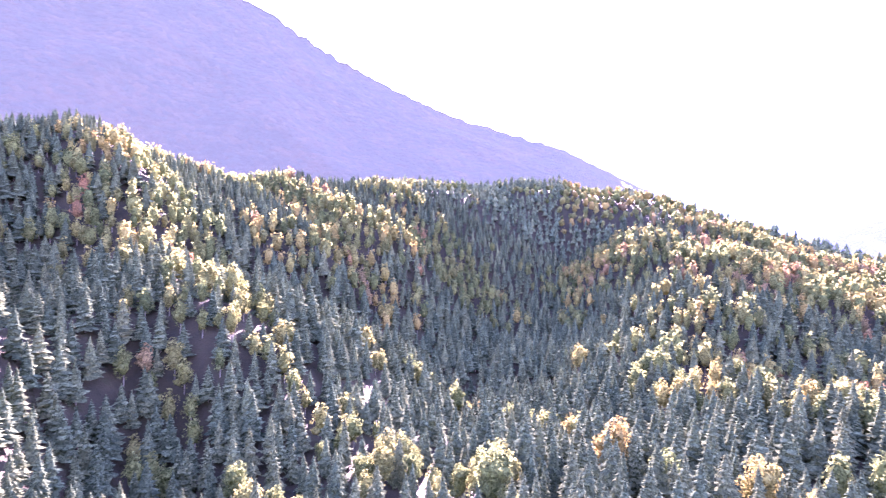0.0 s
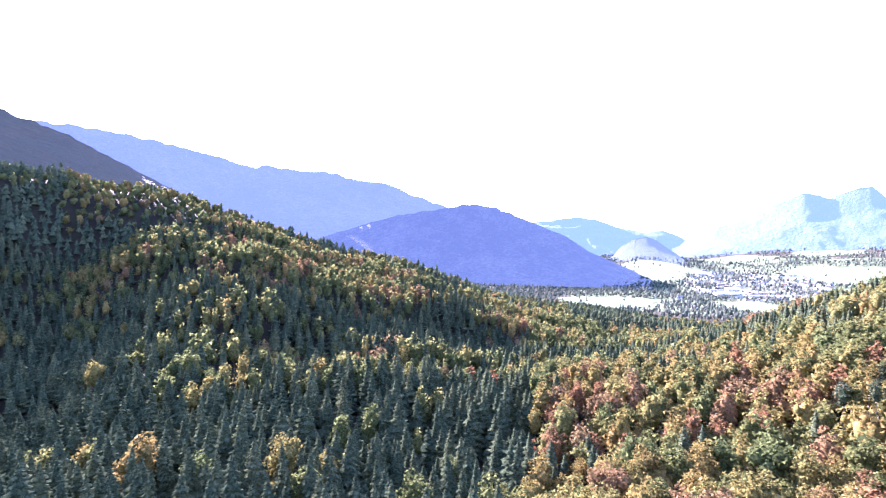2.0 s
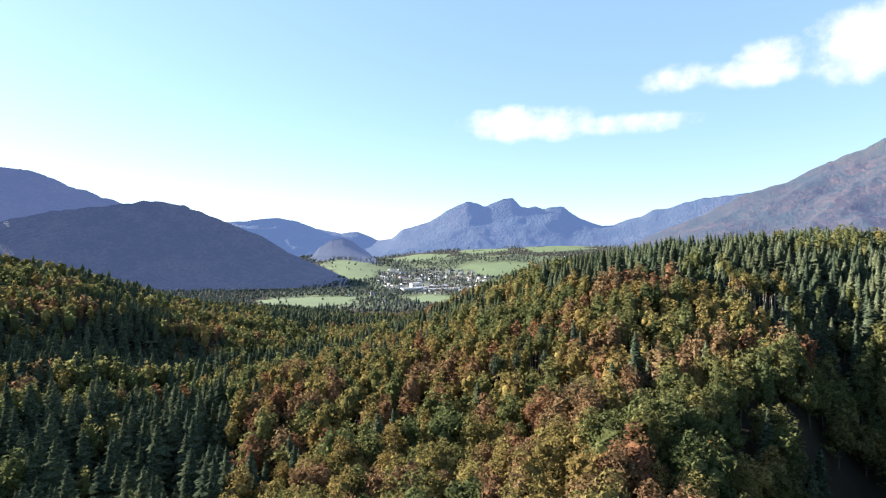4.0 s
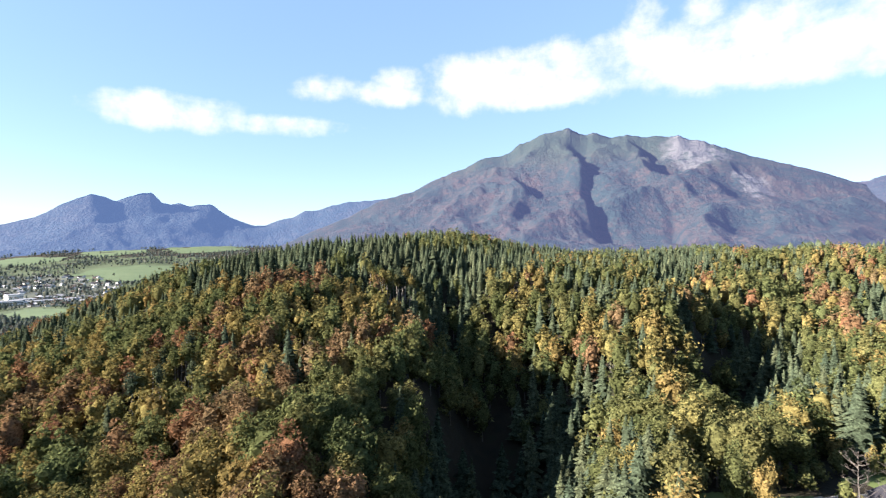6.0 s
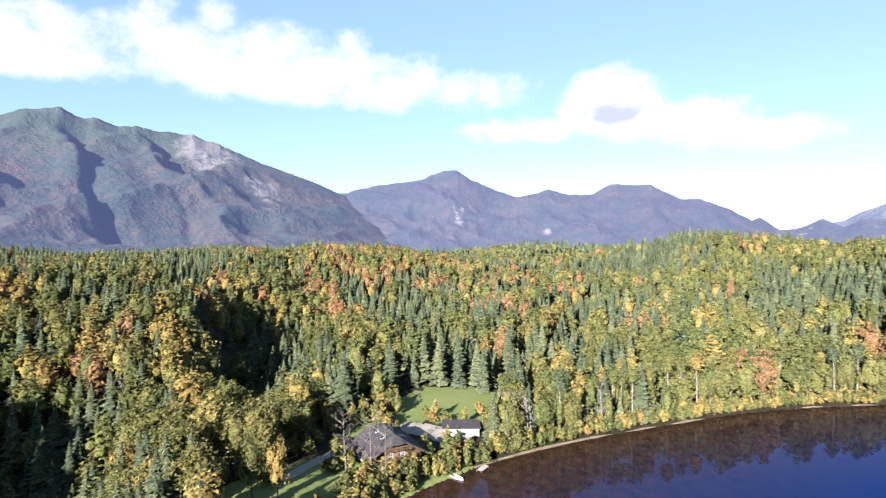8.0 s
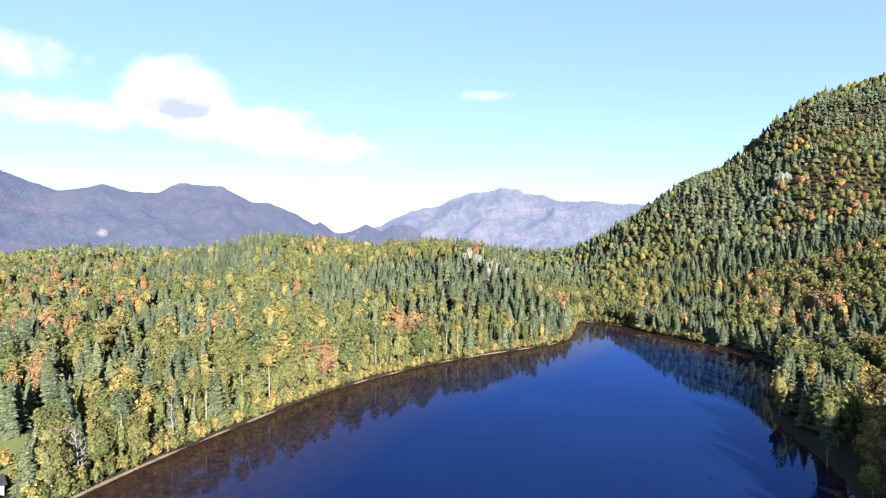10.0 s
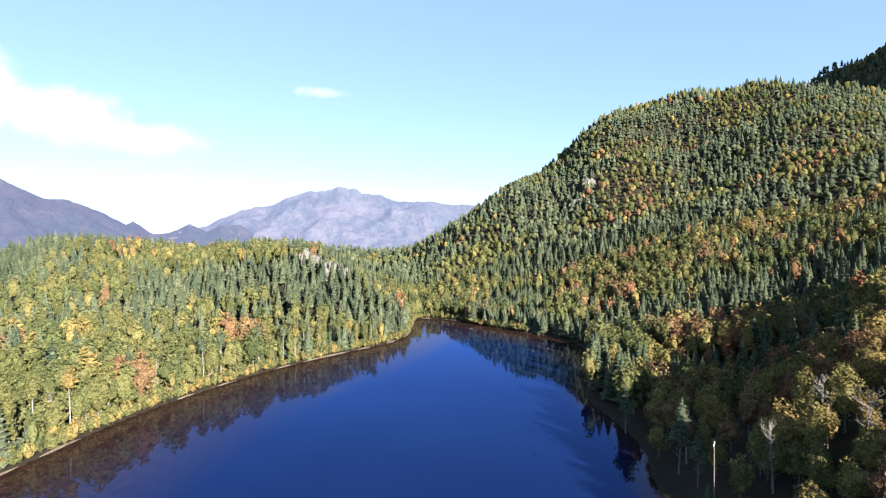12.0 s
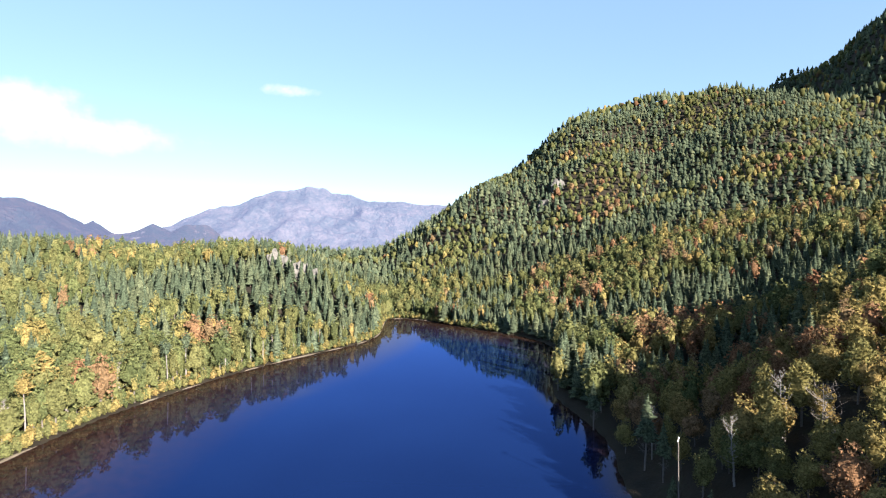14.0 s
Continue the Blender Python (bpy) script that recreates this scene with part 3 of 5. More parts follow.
def clumps(balls, count, size, rng):
    """Bent leaf sprays scattered over the balls' outsides."""
    w = np.array([b[3] * b[4] for b in balls])
    pick = rng.choice(len(balls), count, p=w / w.sum())
    b = np.array(balls)[pick]
    d = rng.normal(size=(count, 3))
    d[:, 2] = np.abs(d[:, 2]) * np.where(rng.random(count) < 0.72, 1, -1)
    d /= np.linalg.norm(d, axis=1)[:, None]
    shell = rng.uniform(0.78, 1.08, count)[:, None]
    c = b[:, :3] + d * shell * np.stack([b[:, 3], b[:, 3], b[:, 4]], 1)
    n = d + rng.normal(0, 0.55, (count, 3))
    n /= np.linalg.norm(n, axis=1)[:, None]
    t = np.cross(n, rng.normal(size=(count, 3)))
    t /= np.linalg.norm(t, axis=1)[:, None]
    q = np.cross(n, t)
    s = size * rng.uniform(0.6, 1.35, count)[:, None]
    sag = n * s * rng.uniform(-0.15, 0.45, (count, 1))
    v = np.stack([c - t * s - sag, c + t * s * rng.uniform(0.5, 1.0, (count, 1)) - sag, c + q * s * rng.uniform(0.9, 1.7, (count, 1))], 1).reshape(-1, 3)
    tris = np.arange(count * 3).reshape(-1, 3)
    return v, tris


def ball_core(balls, scale):
    """Rough dark hearts of a crown, so that one cannot look through it."""
    V, F, n = [], [], 0
    p = (1 + 5 ** 0.5) / 2
    ico = np.array([(-1, p, 0), (1, p, 0), (-1, -p, 0), (1, -p, 0), (0, -1, p), (0, 1, p), (0, -1, -p), (0, 1, -p), (p, 0, -1), (p, 0, 1), (-p, 0, -1), (-p, 0, 1)]) / math.sqrt(1 + p * p)
    f = np.array([(0, 11, 5), (0, 5, 1), (0, 1, 7), (0, 7, 10), (0, 10, 11), (1, 5, 9), (5, 11, 4), (11, 10, 2), (10, 7, 6), (7, 1, 8),
                  (3, 9, 4), (3, 4, 2), (3, 2, 6), (3, 6, 8), (3, 8, 9), (4, 9, 5), (2, 4, 11), (6, 2, 10), (8, 6, 7), (9, 8, 1)])
    for x, y, z, r, h in balls:
        V.append(ico * np.array([r, r, h]) * scale + [x, y, z])
        F.append(f + n)
        n += 12
    return np.concatenate(V), np.concatenate(F)


def join(*pieces):
    V, F, n = [], [], 0
    for v, f in pieces:
        V.append(v)
        F.append(f + n)
        n += len(v)
    return np.concatenate(V), np.concatenate(F)


def tube(path, radii, sides=6):
    """A tapered round limb along a path."""
    path = np.array(path, float)
    V = []
    for i, (p, r) in enumerate(zip(path, radii)):
        d = path[min(i + 1, len(path) - 1)] - path[max(i - 1, 0)]
        d /= np.linalg.norm(d)
        u = np.cross(d, (0.3, 0.9, 0.1))
        u /= np.linalg.norm(u)
        w = np.cross(d, u)
        for k in range(sides):
            a = 2 * math.pi * k / sides
            V.append(p + r * (math.cos(a) * u + math.sin(a) * w))
    F = []
    for i in range(len(path) - 1):
        for k in range(sides):
            a, b = i * sides + k, i * sides + (k + 1) % sides
            F += [(a, b, a + sides), (b, b + sides, a + sides)]
    return np.array(V), np.array(F)


def broad_trunk(height, balls, rng):
    h = height
    bend = rng.normal(0, 0.25, (3, 2))
    pieces = [tube([(0, 0, -1.6), (bend[0, 0], bend[0, 1], h * 0.25), (bend[1, 0], bend[1, 1], h * 0.5), (bend[2, 0], bend[2, 1], h * 0.78)], [0.36, 0.28, 0.18, 0.05])]
    for x, y, z, r, _ in balls[1:6]:
        pieces.append(tube([(bend[0, 0], bend[0, 1], h * rng.uniform(0.26, 0.42)), (x * 0.5, y * 0.5, z * 0.8), (x, y, z)], [0.13, 0.09, 0.03], 4))
    return join(*pieces)


def broad_crown(height, radius, count, size, n_lobes, rng, core=0.80, hearts=6):
    balls = lobes(height, radius, n_lobes, rng)
    return join(ball_core(balls[:hearts], core), clumps(balls, count, size, rng)), balls


def spruce_crown(height, radius, boughs, fingers, rng, low=0.12, leaf=0.46):
    """Drooping boughs set in a spiral round a slim dark core, narrowing to a spire; each ends in ragged fingers."""
    core, cf = tube([(0, 0, height * (low + 0.03)), (0, 0, height * 0.55), (0, 0, height * 0.985)], [radius * 0.50, radius * 0.33, 0.05], 6)
    V, F, n = [core], [cf], len(core)
    for i in range(boughs):
        k = ((i + rng.random()) / boughs) ** 1.12
        z = height * (low + (0.985 - low) * k)
        r = radius * ((1 - k ** 1.25) ** 0.85 * 0.95 + 0.05) * rng.uniform(0.62, 1.12)
        a = i * 2.39996 + rng.normal(0, 0.25)
        drop, lift = r * rng.uniform(0.20, 0.62), r * 0.10
        for f in range(fingers):
            b = a + (f - (fingers - 1) / 2) * (0.55 if fingers > 1 else 0) * rng.uniform(0.6, 1.2)
            reach = r * (1.0 if fingers == 1 else rng.uniform(0.7, 1.1))
            ca, sa = math.cos(b), math.sin(b)
            wide = reach * (leaf if fingers == 1 else 0.25) * rng.uniform(0.8, 1.3) + 0.10
            side = np.array([-sa, ca, 0]) * wide
            m = 0.55
            hang = -wide * rng.uniform(0.2, 0.9)
            mid = np.array([ca * reach * m, sa * reach * m, z - drop * 0.3 + hang])
            V.append(np.array([(0, 0, z + lift), mid + side, (ca * reach, sa * reach, z - drop * rng.uniform(0.8, 1.2)), mid - side]))
            F.append(np.array([(0, 1, 2), (0, 2, 3)]) + n)
            n += 4
    return np.concatenate(V), np.concatenate(F)


def far_spruce(rng, tiers=3, sides=5):
    V, F, n = [], [], 0
    for t in range(tiers):
        z0, z1 = 18 * (0.12 + 0.28 * t), 18 * (0.52 + 0.48 * t / max(1, tiers - 1))
        r = 3.9 * (1 - 0.24 * t)
        ang = rng.random() * 6.28
        ring = [(r * rng.uniform(0.7, 1.25) * math.cos(ang + 6.283 * k / sides), r * rng.uniform(0.7, 1.25) * math.sin(ang + 6.283 * k / sides), z0 + rng.uniform(-1.2, 1.2)) for k in range(sides)]
        V.append(np.array(ring + [(0, 0, z1)]))
        F.append(np.array([(k, (k + 1) % sides, sides) for k in range(sides)]) + n)
        n += sides + 1
    return np.concatenate(V), np.concatenate(F)


def far_broad(rng, sprays):
    ball = [(0, 0, 8.2, 3.5, 5.6)]
    v, f = ball_core(ball, 0.86)
    v = v + rng.normal(0, 0.8, v.shape)
    if sprays:
        return join((v, f), clumps(ball, sprays, 1.3, rng))
    return v, f


LAYERS = {}
rng_t = np.random.default_rng(11)
LAYERS["near_spruce"] = [spruce_crown(22, 4.4 + 0.35 * k, 150, 3, rng_t) for k in range(5)]
LAYERS["near_broad"] = [broad_crown(20, 4.5 + 0.3 * k, 1050, 0.46, 13, rng_t, 0.80, 7) for k in range(5)]
LAYERS["mid_spruce"] = [spruce_crown(19, 4.6, 84, 1, rng_t, leaf=0.38) for _ in range(6)]
LAYERS["mid_broad"] = [broad_crown(19, 4.4, 190, 0.76, 8, rng_t, 0.82, 3)[0] for _ in range(6)]
LAYERS["side_spruce"] = [spruce_crown(20, 4.5, 100, 2, rng_t) for _ in range(4)]
LAYERS["side_broad"] = [broad_crown(20, 4.5, 460, 0.58, 10, rng_t, 0.82, 4)[0] for _ in range(4)]
LAYERS["back_spruce"] = [spruce_crown(15.0, 4.4, 28, 1, rng_t, leaf=0.52) for _ in range(6)]
LAYERS["back_broad"] = [broad_crown(16.5, 4.0, 46, 1.0, 4, rng_t, 0.82, 1)[0] for _ in range(6)]
LAYERS["far_spruce"] = [far_spruce(rng_t) for _ in range(6)]
LAYERS["far_broad"] = [far_broad(rng_t, 12) for _ in range(6)]
LAYERS["rim_spruce"] = [far_spruce(rng_t, 2, 5) for _ in range(5)]
LAYERS["rim_broad"] = [far_broad(rng_t, 0) for _ in range(5)]

# open ground where no tree stands: bearing, distance, radius
GLADES = [(150.4, 152, 12), (151.5, 141, 9), (148, 156, 8), (145, 150, 7), (142.5, 140, 7), (154, 166, 7), (156, 163, 8), (158.8, 158, 8), (160.5, 156, 5), (157.5, 174, 8), (158.5, 184, 9), (155.5, 180, 7),
          (143, 130, 9), (145.5, 132, 8), (140, 124, 8), (134, 126, 8), (243.8, 120, 5), (240.5, 146, 5), (239, 150, 4), (242, 125, 8), (244, 111, 7), (246, 118, 6), (243, 104, 8), (240.5, 115, 8), (238.5, 126, 7),
          (112, 168, 9), (110, 190, 12), (114, 188, 9), (113, 212, 9), (116, 208, 9), (117, 186, 8), (115, 230, 8),
          (38, 195, 10), (45, 200, 9), (51, 210, 8), (28, 190, 8), (33, 203, 10), (40, 218, 9), (48, 186, 6), (31, 172, 6), (41, 176, 7), (149.5, 127, 10), (152.5, 130, 10), (155.5, 142, 9), (151, 113, 9), (157.5, 147, 7), (148, 138, 7), (141, 112, 9), (144, 116, 8), (146, 120, 8), (138, 108, 9), (143, 100, 9), (147, 104, 9), (152, 100, 9),
          (152, 176, 8), (153.5, 188, 8), (157, 192, 10), (160, 190, 10), (161, 178, 9), (159, 168, 8), (148, 166, 8), (150, 168, 8), (146, 158, 7), (162.3, 165, 5), (157, 152, 8), (155, 150, 6), (160, 150, 6), (153, 147, 6), (163, 190, 6),
          (136, 104, 8), (138, 112, 6), (134, 112, 6), (140, 106, 8), (103, 300, 9), (104.6, 288, 8), (103.2, 276, 7), (105, 306, 7), (80, 214, 7), (82, 206, 8), (83.6, 222, 7), (134.5, 300, 9), (135.3, 276, 11), (136.3, 250, 12), (137.6, 225, 11), (139, 205, 9)]


# single trees: kind, bearing, elevation of the top in degrees, height
LANDMARKS = [(2, 13.5, -17.4, 25, 1.1), (2, 26.2, -19.2, 21), (2, 30.1, -21.1, 18), (0, 33.3, -19.0, 22), (0, 35.8, -19.3, 22), (1, 43.7, -21.9, 17), (0, 22.4, -17.9, 22), (1, 18.5, -19.7, 20),
             (0, 45.7, -15.4, 22), (0, 36.3, -11.6, 24), (0, 66.9, -17.3, 25, 1.3), (2, 63.6, -19.9, 16), (0, 54.7, -13.2, 22), (2, 9.9, -10.6, 18),
             (0, 111.5, -21.1, 20), (0, 106.5, -22.8, 15), (0, 108.5, -23.5, 15), (0, 120.8, -22.3, 16), (0, 126.2, -24.0, 15), (0, 130.0, -17.5, 24), (0, 123.2, -16.1, 22), (0, 132.9, -21.0, 18),
             (1, 137.9, -18.4, 16, 0.72), (2, 140.3, -19.5, 14, 0.6), (3, 253.5, -4.7, 14, 1.1), (1, 248.2, -17.9, 9, 1.1), (1, 250.5, -17.8, 9, 1.1), (2, 255.6, -16.2, 9, 1.2)]


def free(x, y):
    ok = loop_distance(x, y, SHORE) > 1.8
    for a, r, s in GLADES:
        g = heading(a, r)
        ok &= np.hypot(x - g.x, y - g.y) > s
    return ok


def scatter(spacing, r0, r1, rng, sector=None):
    """Jittered standing places between two distances."""
    g = np.arange(-r1, r1, spacing)
    x, y = np.meshgrid(g, g)
    x = (x + (np.arange(len(g))[:, None] % 2) * spacing * 0.5 + rng.uniform(-0.36, 0.36, x.shape) * spacing).ravel()
    y = y.ravel() + rng.uniform(-0.36, 0.36, x.size) * spacing
    r = np.hypot(x, y)
    az = np.degrees(np.arctan2(x, y)) % 360
    keep = (r >= r0) & (r < r1)
    if sector is not None:
        keep &= ((az - sector[0]) % 360) < (sector[1] - sector[0])
    keep &= ~((((az + 60) % 360) < 118) & (r < 330) & (rng.random(len(x)) < 0.12))
    x, y = x[keep], y[keep]
    k = free(x, y) if r0 < 600 else np.ones(len(x), bool)
    far_az, far_r = np.degrees(np.arctan2(x, y)) % 360, np.hypot(x, y)
    k &= ~(((far_az - 223.4) / 1.5) ** 2 + ((far_r - 887) / 52) ** 2 < 1) | (rng.random(len(x)) < 0.12)
    return x[k], y[k]


def wood_kind(x, y, rng):
    """0 spruce, 1 green, 2 yellow, 3 rust, by part of the woods and patch by patch."""
    az = (np.degrees(np.arctan2(x, y)) + 60) % 360 - 60
    r = np.hypot(x, y)
    spr, yel, rus = np.full(len(x), 0.5), np.full(len(x), 0.2), np.full(len(x), 0.12)

    def zone(mask, s, yl, ru):
        spr[mask], yel[mask], rus[mask] = s, yl, ru

    zone((az < 62), 0.78, 0.09, 0.03)
    zone((az < 56) & (r < 240), 0.76, 0.10, 0.02)
    zone((az < -6) & (r > 300), 0.52, 0.20, 0.06)
    zone((az > 18) & (az < 58) & (r > 250), 0.62, 0.15, 0.08)
    zone((az > 8) & (az < 56) & (r > 400), 0.38, 0.20, 0.14)
    zone((az >= 52) & (az < 104) & (r < 300), 0.18, 0.22, 0.20)
    zone((az >= 84) & (az < 118) & (r >= np.where(az > 106.5, 345, 300)), 0.85, 0.05, 0.05)
    zone((az >= 106.5) & (az < 141) & (r < 345), 0.34, 0.18, 0.05)
    zone((az >= 107) & (az < 124) & (r < 215), 0.88, 0.06, 0.02)
    zone((az >= 118) & (az < 142) & (r >= 345), 0.58, 0.10, 0.09)
    zone((az >= 141) & (az < 165), 0.50, 0.12, 0.04)
    zone((az >= 141) & (az < 165) & (r > 330), 0.48, 0.12, 0.09)
    zone((az >= 137) & (az < 146) & (r > 185) & (r < 330), 0.78, 0.07, 0.06)
    zone((az >= 165) & (az < 217), 0.62, 0.10, 0.03)
    zone((az >= 165) & (az < 200) & (r < 300), 0.46, 0.13, 0.04)
    zone((az >= 217), 0.60, 0.10, 0.05)
    zone((az >= 229) & (r >= 420), 0.52, 0.14, 0.14)
    zone((az >= 229) & (az < 238.5) & (r >= 360) & (r < 800), 0.47, 0.05, 0.24)
    zone((az >= 238) & (r < 330), 0.34, 0.20, 0.30)
    zone((az >= 248) & (r < 230), 0.16, 0.36, 0.30)
    zone((az >= 143) & (az < 153) & (r >= 300) & (r < 620), 0.28, 0.12, 0.26)
    zone((az >= 156) & (az < 172) & (r >= 280) & (r < 460), 0.44, 0.10, 0.22)
    far = np.clip((r - 450) / 500, 0, 1)
    yel, rus = yel * (1 - 0.35 * far), rus * (1 - 0.45 * far)
    wide = np.clip((r - 250) / 250, 0, 1)
    spr = spr + (0.38 - 0.2 * wide) * wobble(x, y, 26, 4.0) + (0.2 + 0.35 * wide) * wobble(x, y, 62, 5.0)
    rus = rus * (1 + 0.9 * wobble(x, y, 33, 6.0))
    # stands of one kind, with a few strangers among them
    u = 0.5 + 0.5 * (rng.random(len(x)) - 0.5)
    v = np.clip(0.5 + 0.42 * wobble(x, y, 19.0, 7.0) + 0.62 * (rng.random(len(x)) - 0.5), 0, 0.999)
    kind = np.where(v < rus / 0.7, 3, np.where(v < (rus + yel) / 0.7, 2, 1))
    return np.where(u < spr, 0, kind)


LEAF = [M_SPRUCE, M_GREEN, M_YELLOW, M_RUST]
FOREST = [[[], [], [], 0] for _ in range(4)]
STEMS = []


def plant_many(layer, x, y, kind, rng, grow=1.0, slim=1.0):
    """Adds woods to the joined mesh of each kind."""
    z = land(x, y)
    for k in range(4):
        protos = LAYERS[layer + ("_spruce" if k == 0 else "_broad")]
        for p, (v, f) in enumerate(protos):
            sel = np.flatnonzero((kind == k) & (np.arange(len(x)) % len(protos) == p))
            if not len(sel):
                continue
            m = len(sel)
            s = rng.uniform(*((0.52, 1.18) if layer in ("far", "rim") else (0.72, 1.2)), m) * grow
            north = ((np.degrees(np.arctan2(x[sel], y[sel])) + 60) % 360 < 118) & (np.hypot(x[sel], y[sel]) < 420) & (k == 0)
            s = s * np.where(north, 1.1, 1.0)
            west = (np.degrees(np.arctan2(x[sel], y[sel])) % 360 > 238) & (np.hypot(x[sel], y[sel]) < 260)
            s = s * np.where(west & (layer != "far"), 0.74, 1.0)
            fat = s * slim * rng.uniform(0.85, 1.2, m) * np.where(north, 1.18, 1.0) * (1.14 if k == 0 and layer in ("far", "rim") else 1.0)
            a = rng.random(m) * 6.283
            c, sn = np.cos(a) * fat, np.sin(a) * fat
            co = np.empty((m, len(v), 3), np.float32)
            co[..., 0] = c[:, None] * v[:, 0] - sn[:, None] * v[:, 1] + x[sel, None]
            co[..., 1] = sn[:, None] * v[:, 0] + c[:, None] * v[:, 1] + y[sel, None]
            co[..., 2] = s[:, None] * v[:, 2] + z[sel, None]
            store = FOREST[k]
            store[0].append(co.reshape(-1, 3))
            store[1].append((f[None] + (np.arange(m) * len(v))[:, None, None]).reshape(-1, 3) + store[3])
            store[2].append(np.repeat(rng.random(m), len(v)))
            store[3] += m * len(v)
    if layer in ("mid", "back"):
        near = np.hypot(x, y) < 420
        STEMS.append(np.stack([x[near], y[near], z[near]], 1))


SEEN = (-48, 268)
FOREST_RNG = np.random.default_rng(23)
NEAR_R = 176
NEAR_X, NEAR_Y = scatter(7.2, 96, NEAR_R, FOREST_RNG, SEEN)
NEAR_KIND = wood_kind(NEAR_X, NEAR_Y, FOREST_RNG)
for k in range(4):
    past = np.flatnonzero(NEAR_KIND == k)
    past = past[np.argsort(np.hypot(NEAR_X[past], NEAR_Y[past]))][290:]
    plant_many("side", NEAR_X[past], NEAR_Y[past], NEAR_KIND[past], FOREST_RNG, 0.95)
for layer, gap, r0, r1, sector, grow in (("mid", 7.0, NEAR_R, 300, SEEN, 0.95), ("back", 7.5, 300, 600, SEEN, 0.98), ("far", 9.2, 600, 1120, SEEN, 0.95),
                                        ("rim", 15.0, 1120, 2050, (214, 266), 1.4), ("rim", 17.0, 1120, 1500, (96, 214), 1.3),
                                        ("far", 12.0, 70, 700, (268, 312), 1.15)):
    px, py = scatter(gap, r0, r1, FOREST_RNG, sector)
    high = land(px, py) > -72
    px, py = px[high], py[high]
    plant_many(layer, px, py, wood_kind(px, py, FOREST_RNG), FOREST_RNG, grow)


def mesh_from(name, v, f, mat):
    me = bpy.data.meshes.new(name)
    me.from_pydata(v.tolist(), [], f.tolist())
    me.materials.append(mat)
    return me


def make_tree(name, label, trunk, crown, mat, bark=None):
    root = tagged(new(name), label, "tree")
    for nm, (v, f), m in (("trunk", trunk, bark or M_BARK), ("crown", crown, mat)):
        ob = new(nm, mesh_from(nm, v, f, m))
        ob.parent = root
    return root


def near_woods():
    rng = np.random.default_rng(31)
    spr_trunk = tube([(0, 0, -1.0), (0, 0, 9), (0, 0, 20.0)], [0.34, 0.24, 0.04], 6)
    models = [[], [], [], []]
    for v in LAYERS["near_spruce"]:
        models[0].append(("spruce", "dark green spruce with drooping boughs on the slope", spr_trunk, v, M_SPRUCE))
    names = {1: ("beech_tree", "broad green beech just turning yellow in autumn"), 2: ("maple_tree", "broad yellow autumn maple among the woods"), 3: ("copper_beech_tree", "broad rust-orange autumn beech on the slope")}
    for k, (nm, lb) in names.items():
        for crown, balls in LAYERS["near_broad"]:
            models[k].append((nm, lb, broad_trunk(20, balls, rng), crown, LEAF[k]))
    made = {}
    order = np.argsort(np.hypot(NEAR_X, NEAR_Y))
    x, y = NEAR_X[order], NEAR_Y[order]
    z, kind = land(x, y), NEAR_KIND[order]
    single = np.zeros(len(x), bool)
    for k in range(4):
        single[np.flatnonzero(kind == k)[:290]] = True
    x, y, z, kind = x[single], y[single], z[single], kind[single]
    for i in range(len(x)):
        k = int(kind[i])
        j = int(rng.integers(len(models[k])))
        s = rng.uniform(0.70, 1.15)
        if math.degrees(math.atan2(x[i], y[i])) % 360 > 238:
            s *= 0.66
        m = pose(x[i], y[i], z[i], rng.normal(0, 1.5), rng.normal(0, 1.5), rng.uniform(0, 360))
        if (k, j) not in made:
            made[k, j] = make_tree(*models[k][j])
            ob = made[k, j]
            ob.matrix_basis = m
            ob["group"] = models[k][j][0].replace("_", " ") + " in the woods"
        else:
            ob = copy_thing(made[k, j], m)
        ob.scale = (s * rng.uniform(0.92, 1.15), s * rng.uniform(0.92, 1.15), s)


near_woods()


def landmark(kind, az, top, height, wide=1.0, seed=0):
    """One tree that stands out: its height is given, its distance follows from the lie of the land."""
    rr = np.arange(96.0, 330.0, 1.0)
    p = heading(az)
    gap = 60 + rr * math.tan(radians(top)) - land(rr * p.x, rr * p.y) - height
    r = float(rr[np.argmax(gap < 0)]) if (gap < 0).any() else 150.0
    rng = np.random.default_rng(700 + seed)
    x, y = r * p.x, r * p.y
    z = float(land(np.array([x]), np.array([y]))[0])
    if kind == 0:
        trunk = tube([(0, 0, -1.0), (0, 0, 9), (0, 0, 20.0)], [0.34, 0.24, 0.04], 6)
        ob = make_tree("spruce", "tall dark spruce standing clear of the woods", trunk, LAYERS["near_spruce"][seed % 5], M_SPRUCE)
        s = height / 22
    else:
        crown, balls = LAYERS["near_broad"][seed % 5]
        name, label = {1: ("beech_tree", "broad green tree standing clear of the woods"), 2: ("maple_tree", "broad yellow-green maple above the dark hollow"), 3: ("copper_beech_tree", "orange autumn beech on the sunlit slope")}[kind]
        ob = make_tree(name, label, broad_trunk(20, balls, rng), crown, LEAF[kind])
        s = height / 19
    ob["group"] = "trees that stand out"
    ob.matrix_basis = pose(x, y, z, rng.normal(0, 1), rng.normal(0, 1), rng.uniform(0, 360))
    ob.scale = (s * wide, s * wide, s)


for n_tree, row in enumerate(LANDMARKS):
    landmark(*row, seed=n_tree)


